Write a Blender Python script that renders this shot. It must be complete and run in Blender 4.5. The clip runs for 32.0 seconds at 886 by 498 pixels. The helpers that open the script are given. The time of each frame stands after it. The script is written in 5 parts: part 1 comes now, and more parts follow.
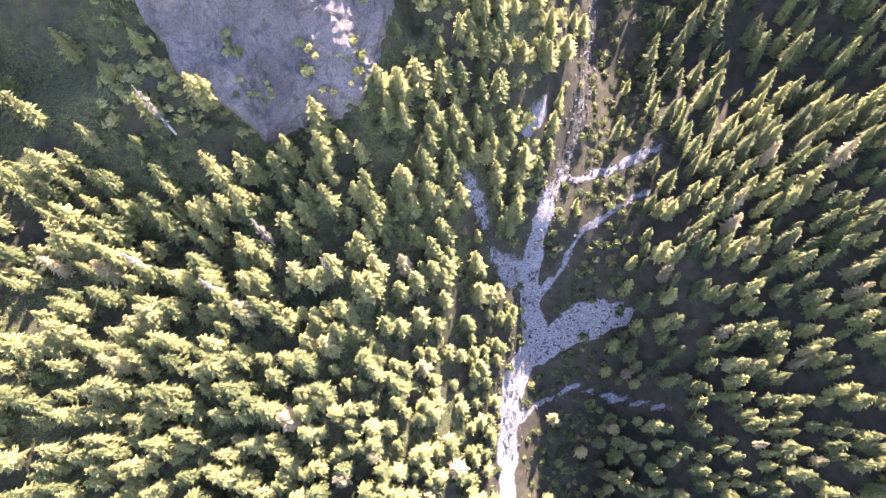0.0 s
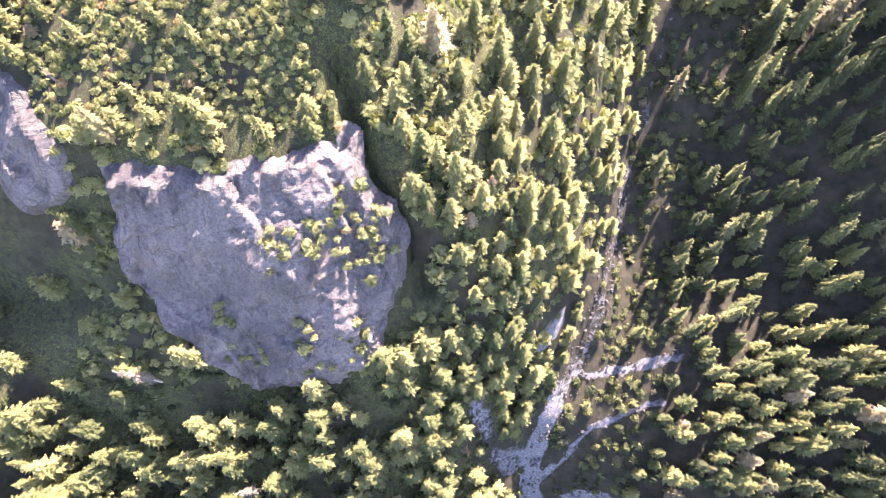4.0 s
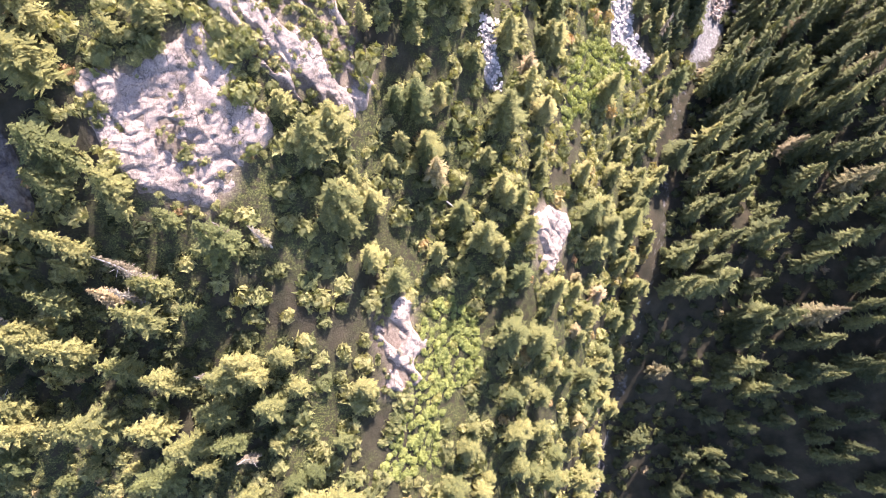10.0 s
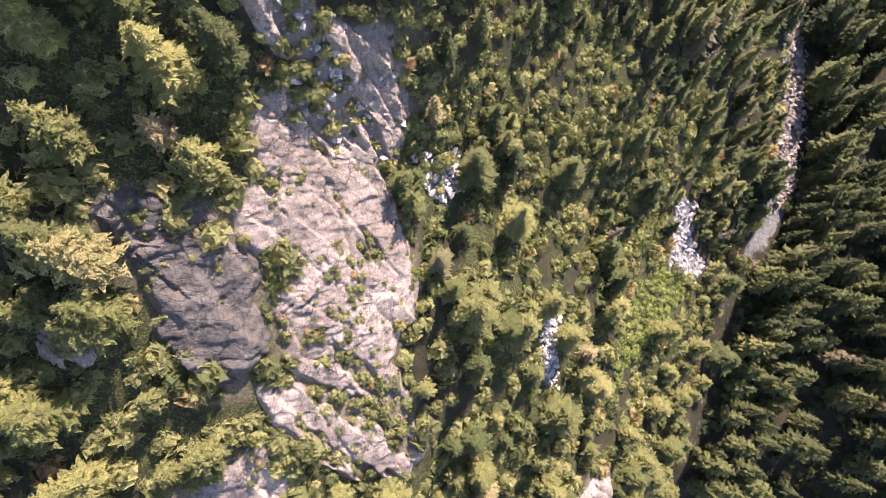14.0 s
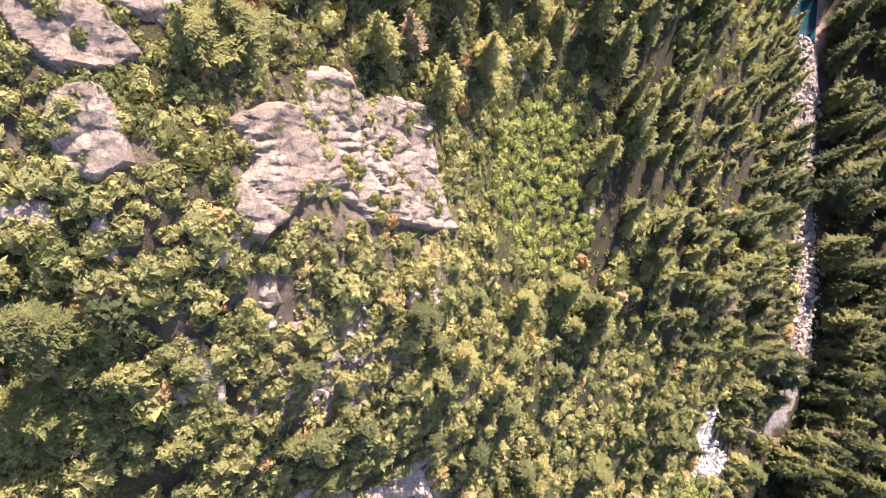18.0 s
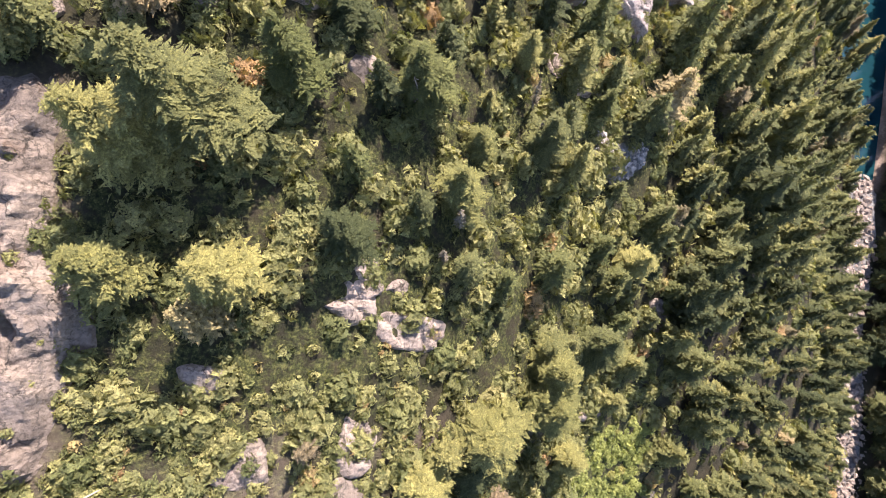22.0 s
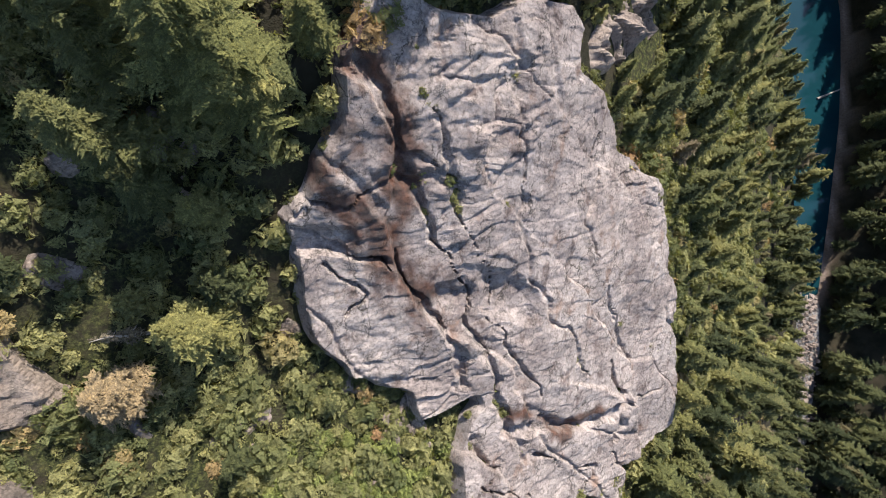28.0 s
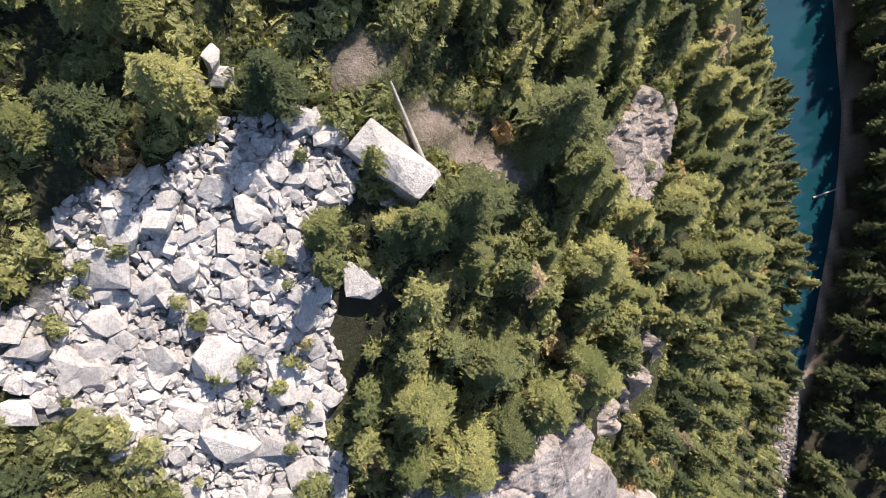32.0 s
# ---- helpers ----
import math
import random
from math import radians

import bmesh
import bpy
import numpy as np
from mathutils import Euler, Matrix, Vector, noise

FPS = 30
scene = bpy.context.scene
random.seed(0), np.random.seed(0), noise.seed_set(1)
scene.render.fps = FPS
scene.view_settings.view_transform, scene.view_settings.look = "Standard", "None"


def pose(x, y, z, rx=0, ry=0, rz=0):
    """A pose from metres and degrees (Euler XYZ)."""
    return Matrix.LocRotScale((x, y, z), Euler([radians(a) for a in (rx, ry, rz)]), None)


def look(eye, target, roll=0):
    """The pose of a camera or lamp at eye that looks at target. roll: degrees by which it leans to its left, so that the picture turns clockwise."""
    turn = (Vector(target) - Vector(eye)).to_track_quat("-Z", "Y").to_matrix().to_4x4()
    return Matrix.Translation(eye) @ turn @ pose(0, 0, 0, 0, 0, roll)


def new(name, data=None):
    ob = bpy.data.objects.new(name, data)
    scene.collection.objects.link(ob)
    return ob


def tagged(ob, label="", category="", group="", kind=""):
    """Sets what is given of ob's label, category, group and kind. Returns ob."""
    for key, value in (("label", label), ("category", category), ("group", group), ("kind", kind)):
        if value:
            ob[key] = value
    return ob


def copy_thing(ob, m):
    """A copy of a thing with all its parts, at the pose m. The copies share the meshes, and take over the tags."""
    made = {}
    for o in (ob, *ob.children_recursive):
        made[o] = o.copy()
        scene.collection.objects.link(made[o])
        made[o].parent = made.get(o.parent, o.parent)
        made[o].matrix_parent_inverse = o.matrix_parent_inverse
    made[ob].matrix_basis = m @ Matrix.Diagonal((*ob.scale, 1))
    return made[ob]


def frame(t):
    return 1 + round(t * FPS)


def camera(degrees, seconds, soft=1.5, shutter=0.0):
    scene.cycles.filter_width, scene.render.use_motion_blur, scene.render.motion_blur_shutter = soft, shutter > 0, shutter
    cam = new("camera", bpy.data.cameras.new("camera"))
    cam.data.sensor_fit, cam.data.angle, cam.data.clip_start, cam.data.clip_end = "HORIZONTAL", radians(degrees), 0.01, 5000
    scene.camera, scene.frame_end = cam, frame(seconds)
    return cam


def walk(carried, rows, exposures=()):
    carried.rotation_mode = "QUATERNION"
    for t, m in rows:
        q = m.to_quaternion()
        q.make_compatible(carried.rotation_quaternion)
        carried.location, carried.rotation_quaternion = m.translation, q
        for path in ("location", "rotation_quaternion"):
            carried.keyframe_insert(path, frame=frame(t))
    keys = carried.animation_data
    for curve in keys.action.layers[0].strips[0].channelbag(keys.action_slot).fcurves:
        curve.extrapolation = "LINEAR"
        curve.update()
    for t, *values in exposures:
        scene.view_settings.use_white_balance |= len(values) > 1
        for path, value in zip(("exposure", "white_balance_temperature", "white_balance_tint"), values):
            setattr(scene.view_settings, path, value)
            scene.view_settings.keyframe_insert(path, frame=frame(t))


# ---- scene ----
# Camera: one lens, a climbing flight up the valley with the lens tipped almost straight down.
cam = camera(77.8, 32.0, soft=0.6)
ROWS = [
    (0.0, 0.00, 0.00, 140.00, 22.63, 4.17, -3.09),
    (0.5, 0.45, 10.71, 142.29, 22.29, 3.58, -2.62),
    (1.0, 0.88, 21.40, 144.61, 21.99, 2.95, -2.94),
    (1.5, 1.27, 32.06, 146.97, 21.63, 2.33, -2.36),
    (2.0, 1.61, 42.64, 149.38, 21.29, 2.17, -1.55),
    (2.5, 1.90, 53.13, 151.81, 20.90, 2.96, -0.84),
    (3.0, 2.16, 63.50, 154.24, 20.39, 3.48, 0.37),
    (3.5, 2.41, 73.76, 156.63, 19.96, 3.45, 1.81),
    (5.5, 3.21, 112.50, 165.08, 19.00, 1.52, -3.48),
    (6.0, 3.14, 122.10, 166.89, 19.16, 1.00, -4.26),
    (6.5, 3.01, 131.69, 168.64, 18.83, 0.72, -3.53),
    (7.0, 2.78, 141.29, 170.35, 17.88, 0.16, -0.96),
    (7.5, 2.47, 150.89, 172.06, 16.39, 0.48, 2.02),
    (8.0, 2.08, 160.50, 173.76, 15.76, 0.76, 2.25),
    (8.5, 1.59, 170.12, 175.43, 16.13, -0.24, -0.34),
    (9.0, 0.96, 179.73, 177.08, 16.22, -0.50, -3.03),
    (9.5, 0.15, 189.32, 178.71, 15.69, -0.57, -3.26),
    (10.0, -0.84, 198.88, 180.34, 15.12, -0.60, -2.63),
    (10.5, -2.00, 208.39, 181.97, 14.12, -0.90, -0.76),
    (11.0, -3.28, 217.86, 183.57, 12.81, -1.50, 2.75),
    (11.5, -4.63, 227.28, 185.11, 11.70, -1.24, 5.28),
    (12.0, -5.96, 236.66, 186.57, 11.29, -0.61, 4.15),
    (12.5, -7.21, 245.95, 187.95, 11.13, -0.24, 2.59),
    (13.0, -8.36, 255.13, 189.28, 10.58, -0.22, 2.04),
    (13.5, -9.42, 264.14, 190.62, 10.01, -0.71, 2.30),
    (14.0, -10.42, 272.96, 191.97, 9.86, -0.92, 1.36),
    (14.5, -11.38, 281.58, 193.35, 9.54, -0.87, 0.92),
    (16.5, -13.99, 311.16, 198.36, 11.49, -0.15, -1.21),
    (17.0, -14.54, 317.83, 199.33, 11.41, -0.02, -1.16),
    (17.5, -15.08, 324.39, 200.25, 11.21, -0.15, -1.24),
    (18.0, -15.66, 330.85, 201.15, 10.65, -0.64, -0.81),
    (18.5, -16.32, 337.20, 202.08, 10.38, -1.29, -1.28),
    (19.0, -17.07, 343.42, 203.01, 10.22, -1.57, -1.70),
    (19.5, -17.91, 349.45, 203.96, 9.80, -1.42, -0.69),
    (20.0, -18.85, 355.29, 204.97, 9.30, -1.12, 0.49),
    (20.5, -19.87, 360.96, 206.01, 9.35, -0.77, 1.60),
    (21.0, -20.95, 366.52, 207.03, 9.78, -0.28, 1.52),
    (21.5, -22.02, 372.03, 208.00, 9.99, 0.51, 1.70),
    (22.0, -22.95, 377.53, 208.80, 9.83, 0.90, 2.37),
    (22.5, -23.76, 383.05, 209.51, 9.55, 1.11, 2.40),
    (23.0, -24.45, 388.53, 210.25, 9.15, 1.29, 1.59),
    (23.5, -25.03, 393.94, 211.13, 8.86, 1.15, 0.90),
    (24.0, -25.49, 399.26, 212.21, 8.83, 0.84, 0.22),
    (24.5, -25.82, 404.52, 213.43, 8.96, 0.55, -0.66),
    (25.0, -26.05, 409.73, 214.73, 8.46, 0.15, -0.34),
    (25.5, -26.20, 414.93, 215.98, 8.77, -0.68, -0.95),
    (27.5, -26.88, 435.52, 219.51, 5.79, -2.43, 0.46),
    (28.0, -27.16, 440.67, 220.39, 5.25, -2.63, -0.08),
    (28.5, -27.47, 445.80, 221.28, 4.81, -2.53, -0.28),
    (29.0, -27.77, 450.88, 222.17, 4.64, -2.61, 0.17),
    (29.5, -28.04, 455.88, 223.01, 4.38, -3.69, -0.35),
    (30.0, -28.32, 460.80, 223.78, 3.80, -4.92, -1.04),
    (30.5, -28.75, 465.64, 224.50, 3.24, -5.38, -1.12),
    (31.0, -29.39, 470.43, 225.18, 2.86, -5.02, -0.48),
    (31.5, -30.22, 475.21, 225.85, 2.94, -4.27, 0.83),
    (32.0, -31.14, 480.00, 226.55, 3.07, -3.74, 2.73),
]
# exposure and white balance on the way: bright over the dark valley, less over the pale rock
STOPS = [(0.0, 3.3, 6400, 35), (3.0, 3.25, 6400, 36), (6.0, 3.05, 6300, 34), (9.0, 2.42, 6350, 31), (11.0, 2.17, 6400, 29), (13.0, 1.72, 6500, 27), (14.5, 1.62, 6600, 26), (17.0, 1.9, 6900, 27), (18.0, 2.0, 6900, 28), (20.0, 1.8, 6750, 26), (23.0, 1.6, 6450, 19), (25.0, 1.35, 6350, 14), (27.0, 0.85, 6250, 12), (30.0, 0.75, 6250, 12), (32.0, 1.0, 6250, 12)]
walk(cam, [(t, pose(x, y, z, rx, ry, rz)) for t, x, y, z, rx, ry, rz in ROWS], STOPS)

# ---- world, sun ----
SUN_AZ, SUN_EL = 26.0, 40.5 # degrees from +Y towards +X, degrees above the horizon
world = bpy.data.worlds.new("sky")
scene.world = world
world.use_nodes = True
wn = world.node_tree
wn.nodes.clear()
w_out = wn.nodes.new("ShaderNodeOutputWorld")
w_bg = wn.nodes.new("ShaderNodeBackground")
w_sky = wn.nodes.new("ShaderNodeTexSky")
w_sky.sky_type = "NISHITA"
w_sky.sun_disc = False
w_sky.sun_elevation = radians(SUN_EL)
w_sky.sun_rotation = radians(SUN_AZ)
w_sky.altitude = 1200.0
w_bg.inputs["Strength"].default_value = 0.135
wn.links.new(w_sky.outputs["Color"], w_bg.inputs["Color"])
wn.links.new(w_bg.outputs["Background"], w_out.inputs["Surface"])
sun = new("sun", bpy.data.lights.new("sun", "SUN"))
sun.data.energy = 5.2
sun.data.angle = radians(0.53)
sun.data.color = (1.0, 0.93, 0.83)
_s = (math.sin(radians(SUN_AZ)) * math.cos(radians(SUN_EL)), math.cos(radians(SUN_AZ)) * math.cos(radians(SUN_EL)), math.sin(radians(SUN_EL)))
sun.matrix_world = look((_s[0] * 900, _s[1] * 900 + 250, _s[2] * 900), (0, 250, 0))

# ---- numbers: noise ----
def lattice(ix, iy, seed):
    h = (ix * 374761393 + iy * 668265263 + seed * 974634777) & 0xFFFFFFFF
    h = ((h ^ (h >> 13)) * 1274126177) & 0xFFFFFFFF
    return ((h ^ (h >> 16)) & 0xFFFF) / 65535.0


def vnoise(x, y, seed=0):
    """Smooth value noise, -1 to 1, for arrays."""
    ix, iy = np.floor(x).astype(np.int64), np.floor(y).astype(np.int64)
    u, v = x - ix, y - iy
    u, v = u * u * (3 - 2 * u), v * v * (3 - 2 * v)
    a = lattice(ix, iy, seed) * (1 - u) + lattice(ix + 1, iy, seed) * u
    b = lattice(ix, iy + 1, seed) * (1 - u) + lattice(ix + 1, iy + 1, seed) * u
    return 2 * (a * (1 - v) + b * v) - 1


def fbm(x, y, seed=0, octaves=4):
    s, a = 0.0, 0.5
    for o in range(octaves):
        s = s + a * vnoise(x * 2 ** o + 17.3 * o, y * 2 ** o - 9.1 * o, seed + o)
        a *= 0.5
    return s


def cells(x, y, seed=0):
    """Voronoi: distance to the edge between cells, a random number for the cell, the way from its centre, and how far the edge runs along y."""
    ix, iy = np.floor(x).astype(np.int64), np.floor(y).astype(np.int64)
    d1, d2 = np.full(x.shape, 9.0), np.full(x.shape, 9.0)
    r, cx, cy = np.zeros(x.shape), np.zeros(x.shape), np.zeros(x.shape)
    bx, by, r2 = np.zeros(x.shape), np.zeros(x.shape), np.zeros(x.shape)
    for ox in (-1, 0, 1):
        for oy in (-1, 0, 1):
            px = ix + ox + lattice(ix + ox, iy + oy, seed)
            py = iy + oy + lattice(ix + ox, iy + oy, seed + 5)
            d = np.hypot(px - x, py - y)
            nearer, second = d < d1, (d >= d1) & (d < d2)
            bx, by = np.where(nearer, cx, np.where(second, x - px, bx)), np.where(nearer, cy, np.where(second, y - py, by))
            r2 = np.where(nearer, r, np.where(second, lattice(ix + ox, iy + oy, seed + 11), r2))
            d2 = np.where(nearer, d1, np.minimum(d2, d))
            r = np.where(nearer, lattice(ix + ox, iy + oy, seed + 11), r)
            cx, cy = np.where(nearer, x - px, cx), np.where(nearer, y - py, cy)
            d1 = np.where(nearer, d, d1)
    return d2 - d1, r, cx, cy, r2, bx, by, np.abs(bx - cx) / (np.hypot(bx - cx, by - cy) + 1e-6)


# ---- the lie of the land: heights across the valley at stations along it ----
KNOTS = np.array([-160, -90, -55, -35, -18, 0, 20, 40, 60, 80, 110, 132, 160, 240.0])
STATIONS = {}


def station(y, *heights):
    STATIONS[y] = heights


station(-140, -61, -83, -98, -108, -123, -149, -174, -189, -184, -164, -134, -115, -89, -43)
station(0, -17, -41, -50, -60, -79, -115, -137, -141, -136, -114, -87, -70, -50, 4)
station(40, 3, -20, -29, -37, -59, -88, -113, -122, -114, -94, -79, -61, -40, 15)
station(75, 14, -11, -10, -14, -27, -52, -83, -85, -72, -58, -59, -47, -28, 26)
station(95, 15, 7, 1, 7, 2, -23, -56, -64, -61, -53, -49, -39, -18, 31)
station(105, 10, 22, 13, 18, 7, -11, -44, -61, -58, -50, -42, -36, -16, 33)
station(120, 1, 24, 29, 33, 24, 14, -14, -50, -56, -46, -44, -37, -13, 36)
station(145, 39, 59, 54, 49, 47, 41, 19, -21, -52, -46, -42, -28, -5, 42)
station(158, 53, 64, 62, 59, 52, 45, 25, -10, -48, -41, -34, -19, 1, 50)
station(170, 67, 69, 69, 67, 60, 48, 32, 1, -38, -36, -26, -12, 8, 57)
station(188, 79, 76, 73, 71, 65, 51, 41, 13, -28, -29, -18, -4, 16, 63)
station(205, 90, 82, 77, 76, 72, 58, 48, 25, -16, -14, -7, 5, 25, 69)
station(222, 106, 96, 88, 86, 79, 60, 55, 35, 1, -5, -3, 10, 31, 75)
station(240, 124, 112, 103, 96, 86, 67, 62, 45, 17, 4, 5, 15, 37, 80)
station(260, 138, 127, 113, 106, 96, 81, 64, 46, 24, 9, 8, 19, 40, 86)
station(280, 153, 142, 126, 115, 103, 93, 71, 51, 33, 15, 10, 21, 43, 91)
station(300, 167, 155, 143, 123, 107, 93, 75, 58, 37, 21, 12, 18, 38, 89)
station(306, 172, 164, 150, 129, 111, 96, 78, 60, 39, 23, 13, 18, 36, 88)
station(317, 181, 169, 155, 146, 122, 103, 86, 70, 46, 28, 14, 16, 34, 87)
station(326, 186, 172, 158, 154, 134, 108, 91, 77, 51, 32, 15, 16, 33, 86)
station(340, 196, 179, 169, 165, 145, 115, 97, 82, 59, 38, 17, 16, 31, 84)
station(355, 207, 188, 177, 167, 147, 119, 106, 90, 69, 44, 19, 16, 28, 82)
station(376, 211, 191, 179, 170, 153, 130, 113, 95, 75, 50, 20, 15, 27, 78)
station(400, 216, 195, 182, 174, 159, 142, 126, 107, 81, 56, 20, 13, 25, 73)
station(422, 218, 197, 181, 170, 161, 147, 129, 106, 80, 55, 23, 14, 27, 80)
station(433, 219, 198, 180, 168, 163, 152, 133, 107, 79, 54, 24, 14, 27, 84)
station(445, 220, 199, 183, 173, 168, 157, 134, 106, 79, 54, 25, 14, 28, 88)
station(460, 222, 202, 187, 184, 174, 158, 136, 109, 80, 55, 26, 15, 28, 88)
station(480, 225, 204, 190, 189, 179, 160, 143, 115, 82, 59, 26, 14, 30, 88)
station(495, 230, 208, 193, 190, 179, 162, 142, 114, 82, 58, 26, 14, 30, 88)
station(560, 251, 234, 217, 208, 194, 171, 144, 109, 79, 51, 21, 14, 29, 88)
station(610, 259, 242, 225, 216, 199, 175, 140, 101, 66, 40, 14, 14, 31, 88)
station(760, 291, 271, 251, 242, 222, 192, 152, 112, 77, 50, 21, 10, 26, 87)

CELL = 2.0
GX, GY = np.arange(-160, 241, CELL), np.arange(-140, 761, CELL)
_ys = np.array(sorted(STATIONS))
_rows = np.array([np.interp(GX, KNOTS, STATIONS[y]) for y in _ys])
BASE = np.array([np.interp(GY, _ys, _rows[:, k]) for k in range(len(GX))]).T


def soften(a, n, axis):
    pad = [(0, 0), (0, 0)]
    pad[axis] = (n, n)
    b = np.pad(a, pad, mode="edge")
    return sum(np.take(b, range(k, k + a.shape[axis]), axis) for k in range(2 * n + 1)) / (2 * n + 1)


for _ in range(2):
    BASE = soften(soften(BASE, 1, 0), 1, 1)


def smooth(x, y):
    """Height of the land without its roughness."""
    fx = np.clip((np.asarray(x, float) - GX[0]) / CELL, 0, len(GX) - 1.001)
    fy = np.clip((np.asarray(y, float) - GY[0]) / CELL, 0, len(GY) - 1.001)
    i, j = fx.astype(int), fy.astype(int)
    u, v = fx - i, fy - j
    return (BASE[j, i] * (1 - u) * (1 - v) + BASE[j, i + 1] * u * (1 - v) + BASE[j + 1, i] * (1 - u) * v + BASE[j + 1, i + 1] * u * v)


def ground(x, y):
    x, y = np.asarray(x, float), np.asarray(y, float)
    return smooth(x, y) + 1.6 * fbm(x / 19, y / 19, 3, 3) + 0.5 * fbm(x / 4.5, y / 4.5, 8, 3)


# ---- materials ----
def material(name, rough=0.8):
    m = bpy.data.materials.new(name)
    m.use_nodes = True
    nt = m.node_tree
    b = nt.nodes["Principled BSDF"]
    b.inputs["Roughness"].default_value = rough
    b.inputs["Specular IOR Level"].default_value = 0.25
    return m, nt, b


def node(nt, kind, **values):
    n = nt.nodes.new(kind)
    for key, v in values.items():
        n.inputs[key].default_value = v
    return n


def ramp(nt, fac, *stops):
    n = nt.nodes.new("ShaderNodeValToRGB")
    e = n.color_ramp.elements
    while len(e) < len(stops):
        e.new(0.5)
    for k, (p, c) in enumerate(stops):
        e[k].position, e[k].color = p, (*c, 1)
    nt.links.new(fac, n.inputs["Fac"])
    return n.outputs["Color"]


def mix(nt, fac, a, b, how="MIX"):
    n = nt.nodes.new("ShaderNodeMix")
    n.data_type, n.blend_type = "RGBA", how
    for sock, v in ((n.inputs["Factor"], fac), (n.inputs["A"], a), (n.inputs["B"], b)):
        if isinstance(v, bpy.types.NodeSocket):
            nt.links.new(v, sock)
        else:
            sock.default_value = v if isinstance(v, float) else (*v, 1)
    return n.outputs["Result"]


def grain(nt, scale, detail=6.0, rough=0.6, stretch=(1, 1, 1), lift=0.0):
    co = nt.nodes.new("ShaderNodeNewGeometry")
    mp = nt.nodes.new("ShaderNodeMapping")
    mp.inputs["Scale"].default_value = stretch
    mp.inputs["Location"].default_value = (lift, lift * 0.7, 0)
    nt.links.new(co.outputs["Position"], mp.inputs["Vector"])
    n = node(nt, "ShaderNodeTexNoise", Scale=scale, Detail=detail, Roughness=rough)
    nt.links.new(mp.outputs["Vector"], n.inputs["Vector"])
    return n.outputs["Fac"]


def relief(nt, b, height, strength, distance):
    n = node(nt, "ShaderNodeBump", Strength=strength, Distance=distance)
    nt.links.new(height, n.inputs["Height"])
    nt.links.new(n.outputs["Normal"], b.inputs["Normal"])


